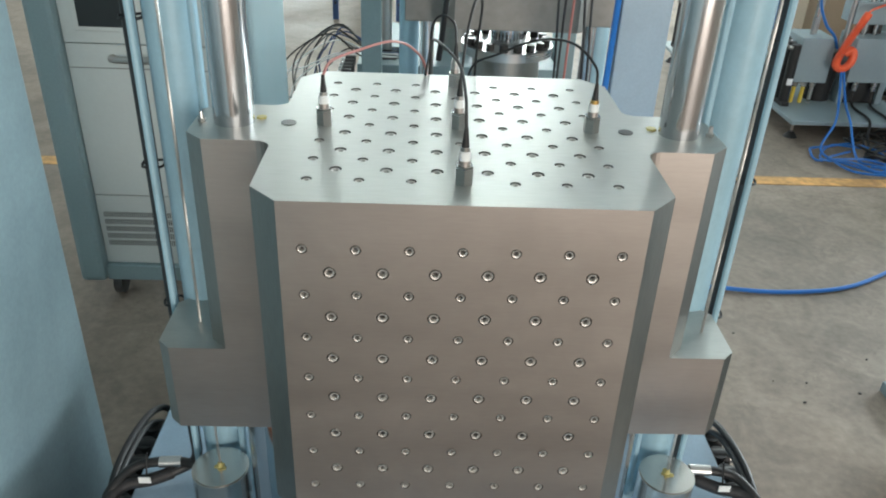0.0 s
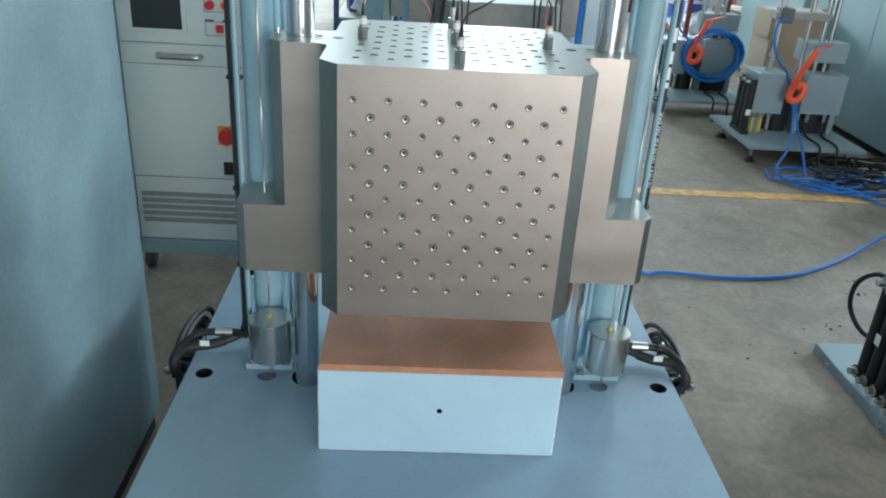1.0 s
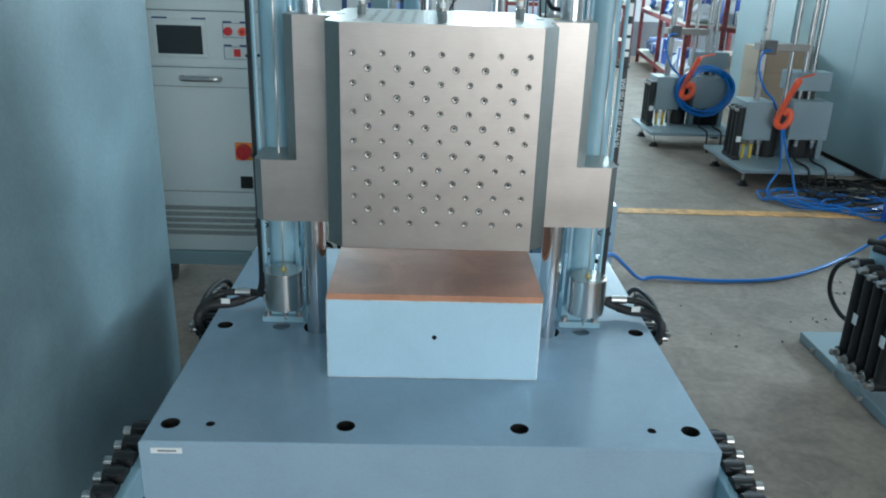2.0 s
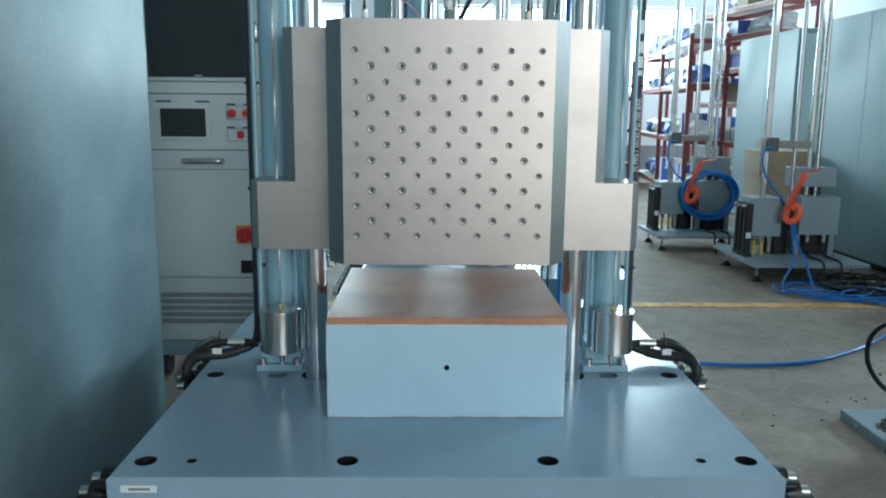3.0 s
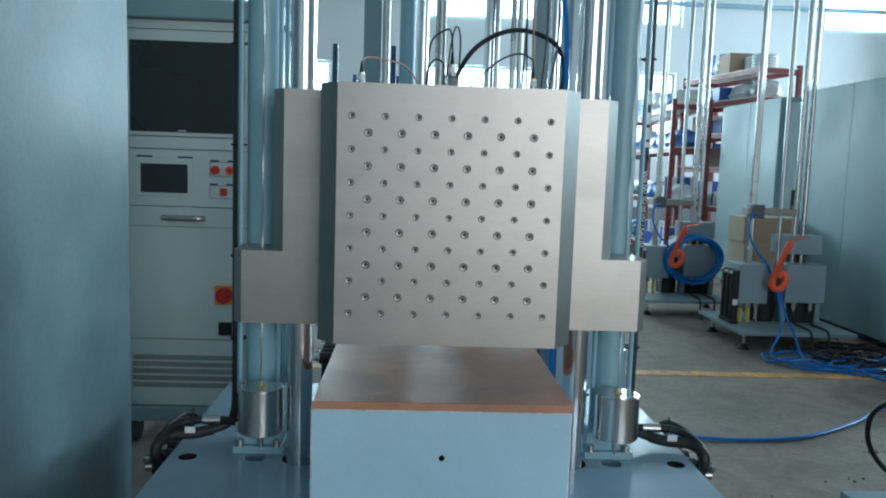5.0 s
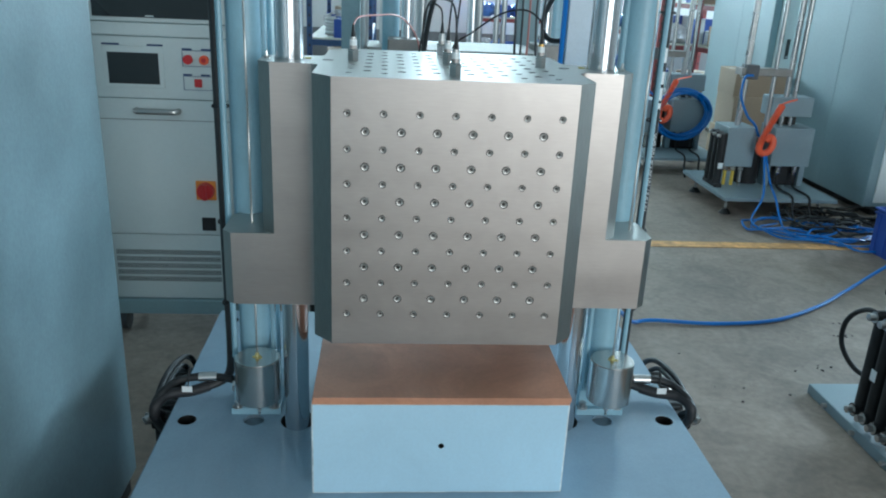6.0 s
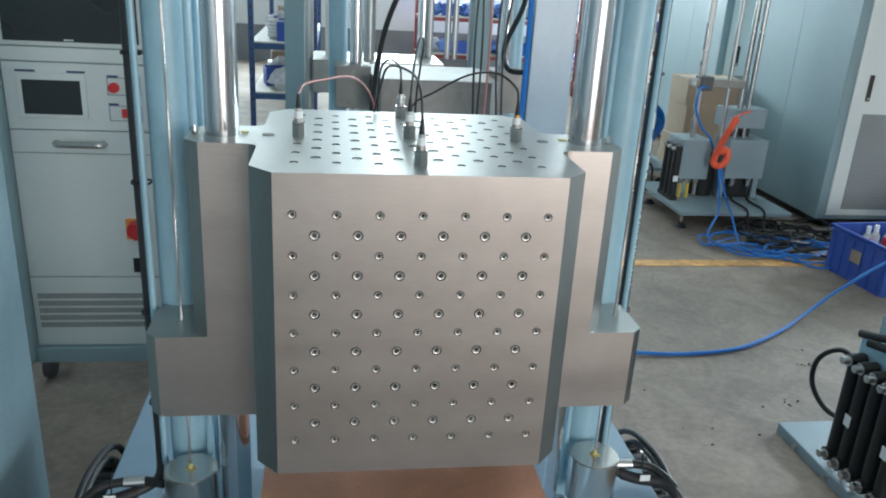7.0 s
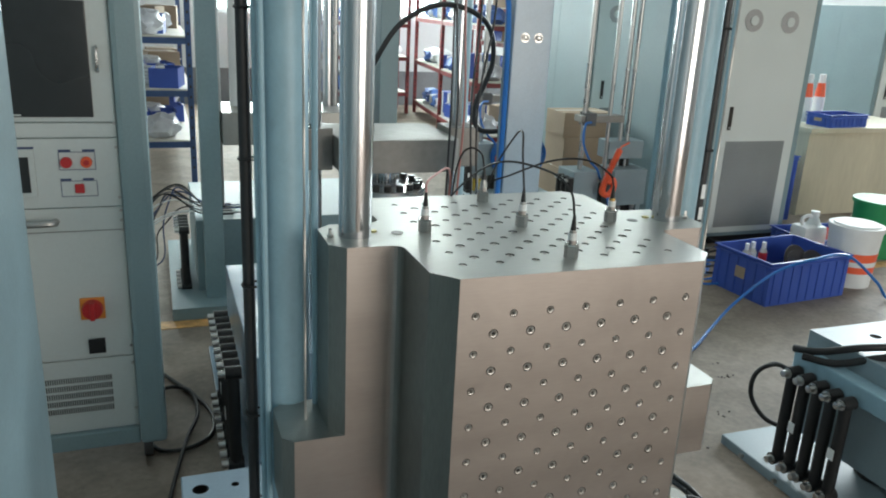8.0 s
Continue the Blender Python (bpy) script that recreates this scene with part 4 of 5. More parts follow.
part("tub", cyl((0, 0, 0), (0, 0, 0.36), 0.15, 28, 0.17), M_GREEN, gb, "", True)
part("rim", cyl((0, 0, 0.35), (0, 0, 0.375), 0.182, 28), M_GREEN, gb, "", True)

# crumbs of dirt swept loose on the floor
random.seed(11)
bm = bmesh.new()
for cx0, cy0, n, sp in ((1.75, 1.62, 7, 0.025), (1.5, 1.36, 6, 0.02), (1.78, 1.75, 3, 0.012), (1.2, 1.2, 6, 0.25)):
    for k in range(n):
        x, y, r = cx0 + random.gauss(0, sp), cy0 + random.gauss(0, sp * 0.6), random.uniform(0.0015, 0.0045)
        q = [(x + r * random.uniform(0.6, 1.6) * math.cos(a), y + r * random.uniform(0.4, 1.1) * math.sin(a)) for a in (0.2, 1.4, 2.5, 3.6, 5.0)]
        prism(q, 0.0, random.uniform(0.002, 0.005), bm=bm)
tagged(solid("floor_debris", bm, M_DISC), "dark crumbs of dirt and rubber on the concrete", "debris", kind="stuff")

# ---- the hall behind ----


def cabinet(at, label):
    """A floor cabinet with a pale door, two fan grilles, a dark mesh and a flush handle."""
    c = thing("equipment_cabinet", label, "cabinet", at, 0, "equipment cabinets")
    part("carcass", box(-0.05, 0.70, 0.012, 1.18, 0.06, 1.67, 0.008), M_SIDE, c, "blue-grey sheet steel carcass")
    part("seam", box(-0.0515, -0.0495, 0.572, 0.578, 0.08, 1.65), M_SIDE, c)
    part("plinth", box(0.03, 0.65, 0.05, 1.15, 0, 0.06), M_BLACK, c)
    d = part("door", box(0.005, 0.645, 0, 0.012, 0.09, 1.63, 0.003), M_WHITE, c, "pale grey enamelled door")
    part("mesh", box(0.095, 0.57, -0.004, 0, 0.13, 0.71), M_MESH, d, "dark perforated filter mesh")
    bm = bmesh.new()
    for k in range(24):
        box(0.095, 0.57, -0.006, -0.004, 0.14 + 0.0238 * k, 0.146 + 0.0238 * k, bm=bm)
    tagged(part("mesh_layer", bm, M_MESH, d), kind="stuff")
    for x in (0.165, 0.45):
        f = part("fan_grille", cyl((x, 0, 1.47), (x, -0.006, 1.47), 0.068, 28), M_GRILLE, d, "round fan grille", True)
        part("fan_hub", cyl((x, -0.006, 1.47), (x, -0.012, 1.47), 0.03, 20), M_WHITE, f, "", True)
    h = part("handle", box(0.085, 0.112, -0.008, 0, 0.785, 0.935, 0.003), M_HOLE, d, "dark flush handle")
    part("lock", cyl((0.0985, -0.008, 0.80), (0.0985, -0.011, 0.80), 0.008, 12), M_BRUSH, h)
    return c


one = cabinet((2.88, 3.32, 0), "tall pale grey equipment cabinet with blue-grey sides and two fans")
copy_thing(one, pose(2.92, 4.98, 0))
copy_thing(one, pose(6.26, 5.13, 0))


def tester(at, label, coil, tall, deep):
    """A small four-rod drop tester on a footed plate."""
    t = thing("drop_tester", label, "drop tester", at, 0, "small drop testers")
    part("bed_plate", box(0, 0.70, 0, deep, 0.10, 0.122, 0.003), M_GREYBOX, t)
    for x in (0.06, 0.64):
        for y in (0.1, deep - 0.1):
            f = part("foot", cyl((x, y, 0), (x, y, 0.03), 0.038, 18, 0.014), M_BLACK, t, "black rubber levelling foot", True)
            part("foot_screw", cyl((x, y, 0.025), (x, y, 0.1), 0.008, 10), M_BRUSH, f, "", True)
    part("left_box", box(0.086, 0.27, 0.28, 0.50, 0.246, 0.488, 0.005), M_GREYBOX, t, "grey enamelled housing")
    part("right_box", box(0.378, 0.628, 0.27, 0.47, 0.258, 0.498, 0.006), M_GREYBOX, t, "grey enamelled housing")
    part("upper_box", box(0.368, 0.635, 0.36, 0.50, 0.553, 0.672, 0.006), M_GREYBOX, t, "grey enamelled housing")
    part("box_post", box(0.44, 0.56, 0.40, 0.46, 0.498, 0.553), M_HOLE, t, "dark bracket between the housings")
    for x in (0.378, 0.60):
        part("back_post", box(x, x + 0.035, 0.32, 0.40, 0.122, 0.258, 0.003), M_GREYBOX, t, "grey bracket under the housing")
    part("dark_core", cyl((0.30, 0.42, 0.122), (0.30, 0.42, 0.40), 0.075, 24), M_BLACK, t, "dark cylinder block", True)
    part("core_base", box(0.42, 0.60, 0.34, 0.5, 0.122, 0.24, 0.006), M_BLACK, t, "dark pump block")
    for k in range(3):
        v = part("brass_valve", cyl((0.12 + 0.05 * k, 0.32, 0.122), (0.12 + 0.05 * k, 0.32, 0.215), 0.011, 12), M_VALVE if k < 2 else M_BRUSH, t, "yellow valve body", True)
        part("valve_head", cyl((0.12 + 0.05 * k, 0.32, 0.215), (0.12 + 0.05 * k, 0.32, 0.246), 0.016, 6), M_BRUSH, v)
    for k in range(3):
        d = part("damper", cyl((0.052, 0.27 + 0.065 * k, 0.145), (0.052, 0.27 + 0.065 * k, 0.455), 0.026, 14), M_BLACK, t, "black rubber damper strap", True)
        bolt(t, (0.03, 0.27 + 0.065 * k, 0.44), (-1, 0, 0), 0.011, 0.016)
        if k == 0:
            part("sticker", box(0.036, 0.066, 0.2425, 0.2445, 0.24, 0.275), M_LABEL, d, "small white sticker")
    part("damper_foot", box(0.03, 0.076, 0.235, 0.43, 0.122, 0.146, 0.003), M_BLACK, t)
    part("crosshead", box(0.135, 0.45, 0.34, 0.44, 0.795, 0.84, 0.004), M_SLAB, t, "steel crosshead plate")
    part("rod_clamp", box(0.16, 0.235, 0.325, 0.42, 0.775, 0.86, 0.006), M_CASTOR, t, "dark clamp on the rod")
    for x, y, r in ((0.172, 0.38, 0.013), (0.20, 0.41, 0.013), (0.361, 0.38, 0.0135), (0.456, 0.38, 0.0135), (0.487, 0.42, 0.013), (0.512, 0.38, 0.0145)):
        part("rod", cyl((x, y, 0.45), (x, y, tall + 0.02), r, 16), M_GUIDE, t, "steel guide rod", True)
    part("top_plate", box(0.13, 0.56, 0.30, 0.52, tall, tall + 0.04, 0.004), M_GREYBOX, t, "grey top plate")
    line = smooth_path([(0.352, 0.2, 0.645), (0.332, 0.2, 0.60), (0.288, 0.2, 0.50), (0.255, 0.2, 0.40), (0.262, 0.2, 0.362), (0.298, 0.2, 0.352), (0.33, 0.2, 0.385), (0.334, 0.2, 0.43), (0.312, 0.2, 0.452), (0.29, 0.205, 0.43)], 60)
    coil_pts = []
    for k, q in enumerate(line):
        d = (line[min(k + 1, len(line) - 1)] - line[max(k - 1, 0)]).normalized()
        side = d.cross(Vector((0, 1, 0))).normalized()
        coil_pts.append(q + 0.0175 * (math.cos(k * 1.05) * side + math.sin(k * 1.05) * Vector((0, 1, 0))))
    part("coiled_lead", tube(coil_pts, 0.0042, 6, 2), M_ORANGE, t, "orange-red coiled spring hose", True)
    part("red_arm", tube([(0.352, 0.2, 0.65), (0.41, 0.27, 0.652), (0.52, 0.36, 0.66)], 0.006, 8), M_ORANGE, t)
    for x in (0.45, 0.555):
        part("connector", cyl((x, 0.30, 0.205), (x, 0.30, 0.258), 0.015, 12), M_BRUSH, t, "plated connector", True)
        part("lead", tube([(x, 0.30, 0.21), (x - 0.012, 0.25, 0.135), (x - 0.03, 0.02, 0.132), (x - 0.04, -0.03, 0.06), (x - 0.06, -0.12, 0.012)], 0.007, 8), M_BLACK, t, "black lead", True)
    part("small_pipe", tube([(0.2, 0.33, 0.80), (0.13, 0.28, 0.79), (0.118, 0.26, 0.68), (0.17, 0.25, 0.57), (0.235, 0.26, 0.51), (0.28, 0.28, 0.44)], 0.0075, 8), M_HOSE, t, "thin blue air tube", True)
    if coil:
        pts = []
        for k in range(230):
            a = 2 * math.pi * k / 24
            r = 0.195 + 0.02 * math.sin(k * 0.31)
            pts.append((0.435 + r * math.cos(a), 0.225 + 0.025 * math.sin(k * 0.17), 0.40 + r * 0.85 * math.sin(a)))
        part("coiled_hose", tube(pts, 0.0085, 7, 3), M_HOSE, t, "coiled blue air hose", True)
    return t


tester((1.91, 3.24, 0), "grey four-rod drop tester with orange hose on a steel plate", False, 2.53, 0.69)
tester((1.64, 4.30, 0), "grey four-rod drop tester with a coil of blue hose", True, 2.55, 0.56)

# hose and cable tangles on the floor
random.seed(4)
hz = thing("hose_tangle", "loose loops of blue air hose on the floor", "air hose")
for n in range(6):
    cx0, cy0, rr = 2.15 + 0.09 * n, 3.05 - 0.05 * n, 0.12 + 0.03 * (n % 3)
    pts = [(cx0 + (rr * 1.7) * math.cos(a) + 0.02 * random.uniform(-1, 1), cy0 + rr * math.sin(a) + 0.02 * random.uniform(-1, 1), 0.012 + 0.012 * (k % 3)) for k, a in enumerate([0.6 * q + n for q in range(11)])]
    part("hose_loop", tube(pts, 0.0062, 7, 5), M_HOSE, hz, "", True)
part("hose_drop", tube([(2.20, 3.44, 0.36), (2.19, 3.36, 0.22), (2.12, 3.2, 0.135), (2.01, 3.06, 0.03), (2.12, 2.9, 0.012), (2.4, 2.72, 0.012), (2.75, 2.72, 0.012)], 0.0065, 8), M_HOSE, hz, "", True)
part("hose_drop", tube([(2.21, 3.44, 0.36), (2.22, 3.34, 0.2), (2.20, 3.2, 0.135), (2.17, 3.0, 0.02), (2.24, 2.92, 0.012), (2.45, 2.82, 0.012), (2.8, 2.78, 0.012)], 0.0065, 8), M_HOSE, hz, "", True)
bk2 = thing("cable_tangle", "heap of black cables on the floor by the cabinet", "cable")
for n in range(14):
    cx0, cy0 = random.uniform(2.3, 2.78), random.uniform(2.9, 3.28)
    rr = random.uniform(0.08, 0.2)
    pts = [(cx0 + rr * 1.3 * math.cos(a) + random.uniform(-0.03, 0.03), cy0 + rr * 0.8 * math.sin(a) + random.uniform(-0.03, 0.03), 0.012 + random.uniform(0, 0.05)) for a in [0.7 * q + n for q in range(9)]]
    part("cable_loop", tube(pts, 0.007, 6, 5), M_BLACK, bk2, "", True)

# cartons behind the tester
for x0, y0, z0, sx, sy, sz in ((2.43, 4.52, 0, 0.44, 0.32, 0.30), (2.45, 4.51, 0.30, 0.40, 0.32, 0.24), (2.44, 4.52, 0.54, 0.43, 0.30, 0.19)):
    c = thing("carton", "brown cardboard carton stacked behind the tester", "carton", (x0, y0, z0), 0, "stacked cartons")
    part("carton_body", box(0, sx, 0, sy, 0, sz, 0.004), M_CARTON, c)
    part("tape", box(0.0, sx, sy * 0.45, sy * 0.55, sz, sz + 0.0012), M_SHELF, c, "strip of packing tape")


def goods():
    """Prototypes of what lies on the racks, built once."""
    out = []
    b = thing("parts_bin", "blue plastic parts bin on a rack shelf", "bin", (0, 0, -50), 0, "goods on the racks")
    bm = tub_mesh(0.22, 0.32, 0.15, 0.006)
    part("bin_tub", bm, M_CRATE, b)
    part("bin_load", box(-0.1, 0.1, -0.15, 0.15, 0.006, 0.11, 0.02), M_STEEL_D, b, "small metal parts")
    out.append(b)
    w = thing("plastic_bag", "crumpled white plastic bag on a rack shelf", "bag", (0, 0, -50), 0, "goods on the racks")
    bm = bmesh.new()
    bmesh.ops.create_icosphere(bm, subdivisions=3, radius=0.14)
    for v in bm.verts:
        n = noise.noise(v.co * 14) * 0.05 + noise.noise(v.co * 34) * 0.022
        v.co = v.co * (1 + n / 0.14)
        v.co.z = max(0, v.co.z * 0.75 + 0.085)
    part("bag_skin", bm, M_BAG, w, "", True)
    out.append(w)
    w = copy_thing(w, pose(0, 0, -50))
    tagged(w, "crumpled blue plastic sack on a rack shelf")
    skin = w.children[0]
    skin.data = skin.data.copy()
    skin.data.materials[0] = M_SACK
    out.append(w)
    c = thing("carton", "brown cardboard carton on a rack shelf", "carton", (0, 0, -50), 0, "goods on the racks")
    part("carton_body", box(-0.14, 0.14, -0.17, 0.17, 0, 0.2, 0.004), M_CARTON, c)
    part("tape", box(-0.14, 0.14, -0.02, 0.02, 0.2, 0.2012), M_SHELF, c)
    out.append(c)
    r = thing("hose_reel", "reel of white tube on a rack shelf", "reel", (0, 0, -50), 0, "goods on the racks")
    bm = bmesh.new()
    for k in range(5):
        tube([(0.11 * math.cos(a), 0.11 * math.sin(a), 0.02 + 0.028 * k) for a in [2 * math.pi * q / 20 for q in range(21)]], 0.017, 7, smoothed=False, bm=bm)
    part("tube_coil", bm, M_LABEL, r, "", True)
    out.append(r)
    f = thing("folder_row", "row of blue and white box files on a rack shelf", "box files", (0, 0, -50), 0, "goods on the racks")
    for k in range(5):
        part("box_file", box(-0.1, 0.1, -0.16 + 0.065 * k, -0.1 + 0.065 * k, 0, 0.26, 0.002), M_CRATE if k % 3 else M_LABEL, f)
    out.append(f)
    return out


GOODS = goods()


def rack(at, sx, sy, levels, top, paint, board, label, loads, seed, rz=0):
    """A shelf rack with four or more perforated uprights, boards and beams, and the goods on it."""
    r = thing("shelf_rack", label, "shelf rack", at, rz)
    n = max(1, round(sy / 1.6))
    m = max(1, round(sx / 1.6))
    for i in range(m + 1):
        for j in range(n + 1):
            x, y = sx * i / m, sy * j / n
            u = part("upright", box(x - 0.022, x + 0.022, y - 0.022, y + 0.022, 0, top, 0.003), paint, r, "painted steel upright")
            # small dark plates on the upright paint the shade of its slots
            bm = bmesh.new()
            z = 0.12
            while z < top - 0.05:
                box(x - 0.0075, x + 0.0075, y - 0.0232, y - 0.0221, z, z + 0.02, bm=bm)
                z += 0.08
            tagged(part("slot_strip", bm, M_HOLE, u, "dark plates in place of punched slots"), kind="stuff")
    rng = random.Random(seed)
    for z in levels:
        part("board", box(-0.01, sx + 0.01, -0.01, sy + 0.01, z - 0.012, z), board, r, "pale shelf board")
        for x in (0, sx):
            part("beam", box(x - 0.015, x + 0.015, 0.02, sy - 0.02, z - 0.06, z - 0.013), paint, r, "painted shelf beam")
        for y in (0, sy):
            part("beam", box(0.02, sx - 0.02, y - 0.015, y + 0.015, z - 0.06, z - 0.013), paint, r, "painted shelf beam")
        long = max(sx, sy)
        t = 0.2
        while t < long - 0.18:
            g = GOODS[rng.choice(loads)]
            px, py = (rng.uniform(0.16, sx - 0.16), t) if sy >= sx else (t, rng.uniform(0.18, sy - 0.18))
            copy_thing(g, pose(*at, 0, 0, rz) @ pose(px, py, z, 0, 0, rng.choice((0, 90, 180)) + rng.uniform(-14, 14)))
            t += rng.uniform(0.19, 0.26)
    return r


rack((2.6, 6.75, 0), 0.36, 3.2, (0.18, 0.74, 1.31, 1.75), 1.79, M_REDRACK, M_SHELF, "red steel shelf rack crowded with bins, bags and boxes", (0, 1, 1, 1, 2, 2, 4, 5), 3, -6.7)
rack((3.32, 6.4, 0), 0.42, 1.47, (0.2, 0.7, 1.12, 1.48, 1.82, 2.1), 2.13, M_REDRACK, M_SHELF, "red shelf rack with pale boards and cartons on top", (3, 3, 1, 5, 0, 4), 5, 9.8)
rack((1.05, 9.75, 0), 1.75, 0.5, (0.3, 0.78, 1.22), 1.7, M_REDRACK, M_SHELF, "red steel shelf rack below the windows with blue sacks", (0, 1, 1, 2, 2), 7)
rack((-0.74, 5.7, 0), 0.5, 2.3, (0.35, 0.75, 1.15, 1.55), 2.05, M_BLUERACK, M_SHELF, "dark blue shelf rack with slotted uprights", (0, 4, 3, 1), 9)
for g in GOODS:
    for o in (*g.children_recursive, g):
        bpy.data.objects.remove(o)

# second shock machine behind
m2 = thing("rear_machine", "second shock machine with steel table behind the first", "shock machine", (0.205, 1.64, 0))
part("base_body", box(-0.48, 0.48, -0.28, 0.6, 0.08, 0.44, 0.004), M_BLUE, m2, "blue-grey painted base")
part("floor_plate", box(-0.55, 0.55, -0.33, 0.75, 0, 0.03, 0.003), M_BLUE, m2)
part("mount", box(-0.3, 0.3, -0.2, 0.5, 0.03, 0.08), M_BLACK, m2)
part("actuator", cyl((0, 0.02, 0.44), (0, 0.02, 0.86), 0.10, 32), M_STEEL_D, m2, "dark steel actuator cylinder", True)
fl = part("flange", cyl((0, 0.02, 0.86), (0, 0.02, 0.885), 0.135, 36), M_BRUSH, m2, "bright bolted flange", True)
for k in range(18):
    a = 2 * math.pi * k / 18
    part("flange_bolt", cyl((0.115 * math.cos(a), 0.02 + 0.115 * math.sin(a), 0.885), (0.115 * math.cos(a), 0.02 + 0.115 * math.sin(a), 0.905), 0.0125, 10), M_HOLE, fl, "", True)
part("piston", cyl((0, 0.02, 0.885), (0, 0.02, 0.965), 0.05, 24), M_CHROME, m2, "", True)
part("table_slab", prism([(-0.165, -0.18), (0.165, -0.18), (0.19, -0.155), (0.19, 0.15), (0.165, 0.175), (-0.165, 0.175), (-0.19, 0.15), (-0.19, -0.155)], 0.965, 1.066, 0.002), M_SLAB, m2, "steel table slab")
for s in (-1, 1):
    part("table_arm", box(*sorted((s * 0.191, s * 0.30)), -0.06, 0.06, 0.955, 1.085, 0.004), M_SLAB, m2, "steel table arm")
    part("post", cyl((s * 0.235, 0, 0.44), (s * 0.235, 0, 2.6), 0.02, 24), M_CHROME, m2, "chromed guide post", True)
    part("lift_tube", cyl((s * 0.29, 0.115, 0.44), (s * 0.29, 0.115, 1.95), 0.03, 24), M_PALE, m2, "pale blue lift cylinder", True)
    part("lift_foot", box(s * 0.29 - 0.045, s * 0.29 + 0.045, 0.07, 0.16, 0.44, 0.5, 0.003), M_PALE, m2)
damper_bank(m2, -0.53, [-0.24 + 0.057 * k for k in range(9)], -1, 0.38)

col = thing("steel_column", "flat blue-grey steel column with two bolts", "column", (0.46, 1.175, 0))
part("column_body", box(-0.057, 0.057, -0.025, 0.035, 0.02, 2.5, 0.004), M_BLUE, col)
part("column_foot", box(-0.11, 0.11, -0.1, 0.12, 0, 0.02), M_BLUE, col)
for x in (-0.022, 0.018):
    bolt(col, (x, -0.025, 1.392), (0, -1, 0), 0.0085, 0.008)
part("air_tube", tube([(-0.068, -0.02, 0.2), (-0.07, -0.02, 0.8), (-0.066, -0.02, 1.2), (-0.072, -0.02, 1.45), (-0.09, -0.01, 1.6), (-0.07, 0.0, 1.75)], 0.0075, 8), M_HOSE, col, "blue air tube", True)
for k in range(5):
    x = -0.10 - 0.02 * k
    part("cable", tube([(x, 0.05 + 0.02 * k, 0.3), (x + 0.012 * math.sin(k * 2.0), 0.05 + 0.02 * k, 0.85), (x - 0.01, 0.06, 1.2), (x + 0.018 * math.cos(k * 1.3), 0.04 + 0.02 * k, 1.5), (x - 0.02, 0.05, 1.9), (x, 0.05, 2.4)], 0.003, 6), M_HOSEBLK if k != 2 else M_CABLE_RED, col, "hanging cable", True)
part("cable_arc", tube([(-0.46, 0.22, 0.9), (-0.43, 0.17, 1.18), (-0.372, 0.125, 1.346), (-0.30, 0.12, 1.43), (-0.19, 0.12, 1.467), (-0.075, 0.12, 1.424), (-0.048, 0.12, 1.317), (-0.095, 0.12, 1.19), (-0.085, 0.11, 1.13), (-0.04, 0.08, 1.126), (-0.01, 0.035, 1.15)], 0.0075, 8), M_HOSEBLK, col, "thick black cable arc", True)

m3 = thing("far_machine", "third shock machine with orange bumpers farther back", "shock machine", (0.1, 3.35, 0))
part("base_body", box(-0.45, 0.5, -0.35, 0.5, 0.06, 0.42, 0.004), M_SIDE, m3)
part("floor_plate", box(-0.58, 0.6, -0.58, 0.55, 0, 0.06), M_SIDE, m3)
part("frame_column", box(-0.42, -0.33, -0.46, -0.37, 0.06, 2.05, 0.004), M_SIDE, m3, "blue-grey frame column")
part("frame_column", box(0.52, 0.62, -0.1, 0.02, 0.06, 2.05, 0.004), M_SIDE, m3, "blue-grey frame column")
part("table_slab", box(-0.3, 0.36, -0.22, 0.2, 0.76, 0.92, 0.004), M_STEEL_D, m3, "steel table slab")
part("table_leg", cyl((0.03, 0, 0.42), (0.03, 0, 0.76), 0.09, 24), M_STEEL_D, m3, "", True)
for s, mt in ((-1, M_LABEL), (1, M_CHROME)):
    x = 0.032 + s * 0.241
    part("bumper_rod", cyl((x, 0.05, 0.92), (x, 0.05, 2.262), 0.03, 20), mt, m3, "", True)
    bm = cyl((x, 0.05, 2.252), (x, 0.05, 2.298), 0.047, 20)
    cyl((x, 0.05, 2.298), (x, 0.05, 2.312), 0.047, 20, 0.038, bm)
    part("bumper", bm, M_ORANGEB, m3, "orange rubber bumper", True)
part("top_plate", box(0.29, 0.56, -0.02, 0.14, 2.2, 2.245, 0.006), M_GREYBOX, m3, "dark grey top plate")
for x in (0.315, 0.41, 0.45, 0.535):
    part("rod", cyl((x, 0.06, 0.92), (x, 0.06, 2.2), 0.016, 16), M_GUIDE, m3, "steel guide rod", True)
part("post", cyl((-0.015, -0.1, 0.92), (-0.015, -0.1, 2.9), 0.03, 24), M_GUIDE, m3, "chromed guide post", True)
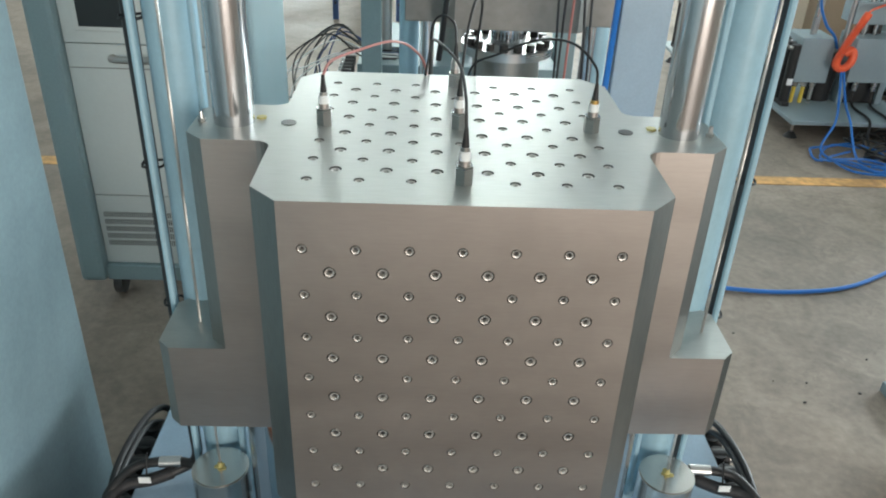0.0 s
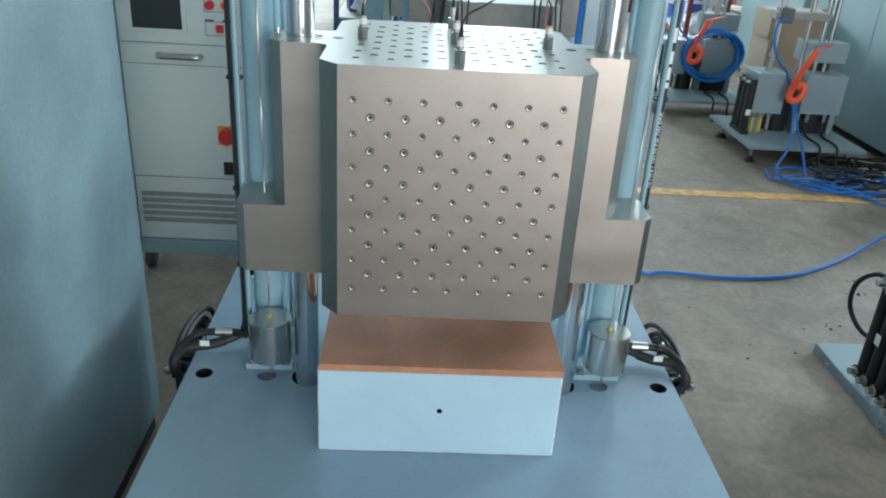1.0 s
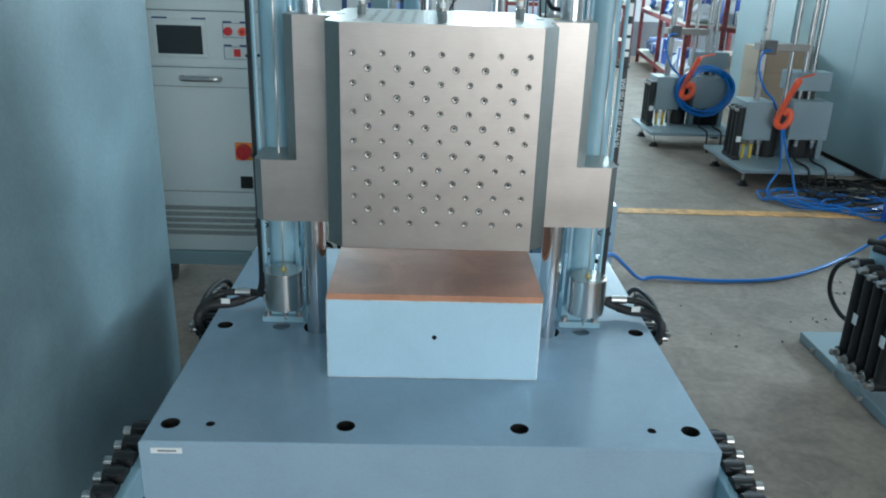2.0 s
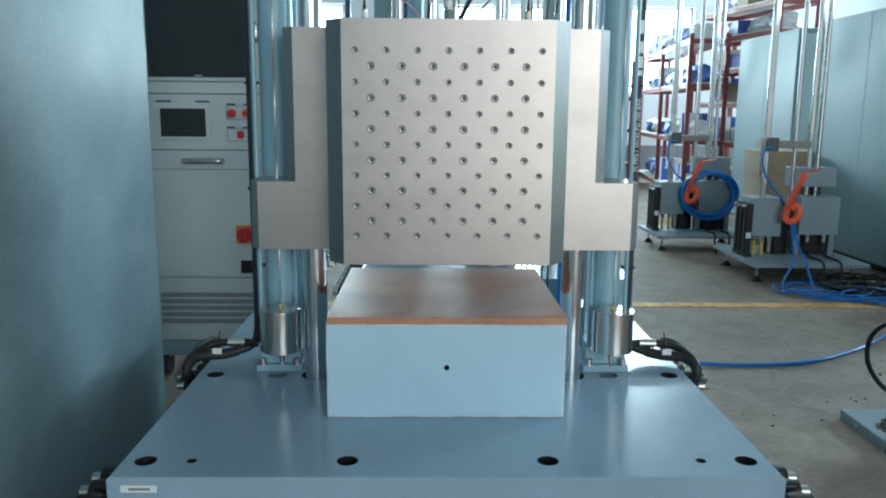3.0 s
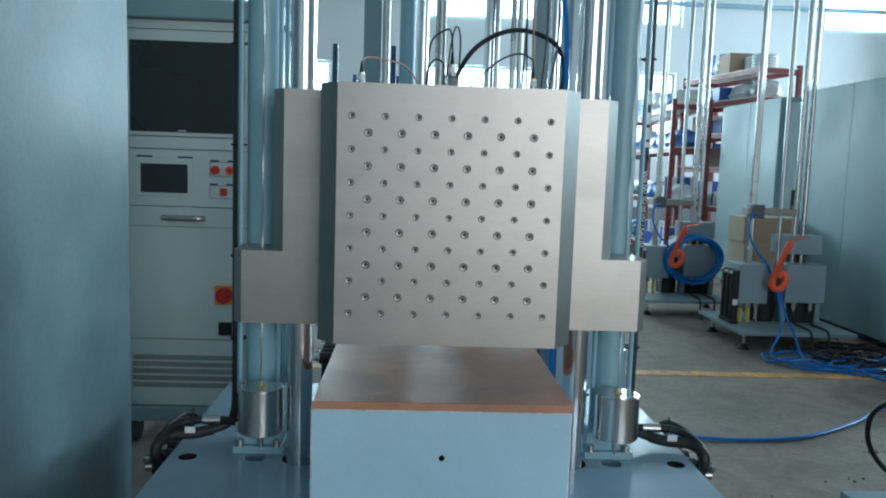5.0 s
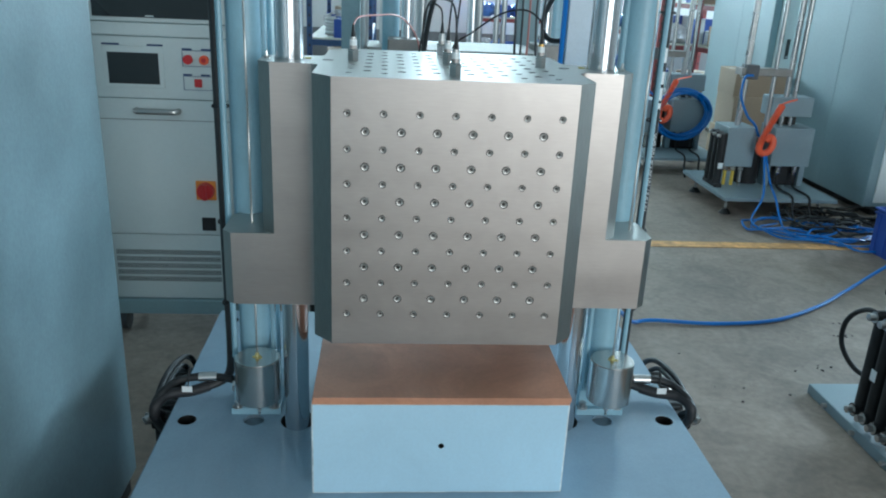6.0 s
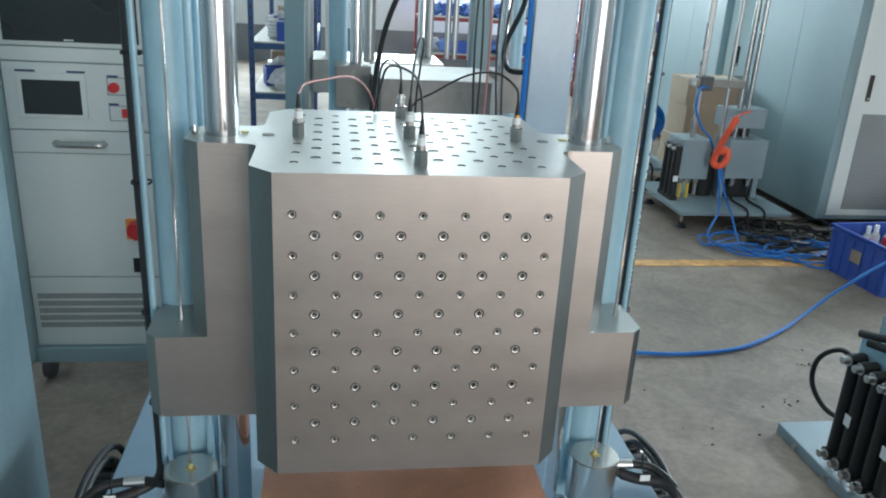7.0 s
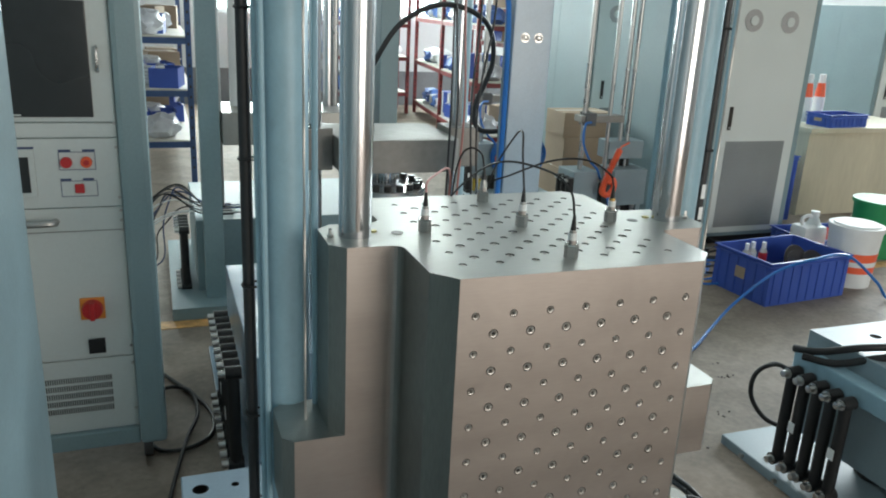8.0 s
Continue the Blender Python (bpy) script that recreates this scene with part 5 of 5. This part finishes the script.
part("post", cyl((-0.32, -0.12, 0.42), (-0.32, -0.12, 2.05), 0.025, 24), M_GUIDE, m3, "chromed guide post", True)
damper_bank(m3, -0.505, [-0.3 + 0.057 * k for k in range(5)], -1, 0.36)

# work table with bottles and bins
tb = thing("work_table", "pale panelled work table against the far side", "table", (4.25, 3.9, 0))
part("front_panel", box(0, 1.3, 0, 0.03, 0, 0.66, 0.003), M_WOOD, tb)
part("side_panel", box(0, 0.03, 0.032, 0.7, 0, 0.66, 0.003), M_WOOD, tb)
part("tabletop", box(-0.02, 1.34, -0.03, 0.74, 0.66, 0.70, 0.004), M_WOOD, tb)
for x, y, mt in ((4.50, 4.25, M_ORANGE), (4.66, 4.28, M_ORANGE)):
    b = thing("squeeze_bottle", "white squeeze bottle with orange sleeve on the table", "bottle", (x, y, 0.70), 0, "bottles on the table")
    part("bottle_body", cyl((0, 0, 0), (0, 0, 0.2), 0.045, 18), M_LABEL, b, "", True)
    part("bottle_sleeve", cyl((0, 0, 0.2), (0, 0, 0.31), 0.042, 18, 0.03), mt, b, "", True)
    part("bottle_neck", cyl((0, 0, 0.31), (0, 0, 0.38), 0.026, 14), M_LABEL, b, "", True)
c = crate((4.62, 4.02, 0.70), 5, 0.42, 0.22, 0.1, M_CRATE, "small blue tray of parts on the table")

# loose leads behind the control cabinet
random.seed(21)
ld = thing("lead_tangle", "tangle of dark and pale leads hanging behind the cabinet", "cable")
for n in range(13):
    x0, y0 = random.uniform(-0.47, -0.4), random.uniform(3.0, 3.25)
    h, w, low = random.uniform(0.45, 0.6), random.uniform(0.06, 0.24), random.uniform(0.1, 0.34)
    pts = [(x0 + 0.3, y0 + 0.05, 0.426), (x0 + 0.14, y0, 0.45), (x0, y0 - 0.03, h), (x0 - w * 0.6, y0 - 0.06, h - 0.06), (x0 - w, y0 - 0.08, (h + low) / 2), (x0 - w * 1.05, y0 - 0.05, low), (x0 - 0.16, y0, low * 0.5 + 0.03)]
    part("lead", tube(pts, 0.0034, 6, 6), (M_BLACK, M_NAVY, M_CASTOR, M_LABEL)[n % 4], ld, "", True)
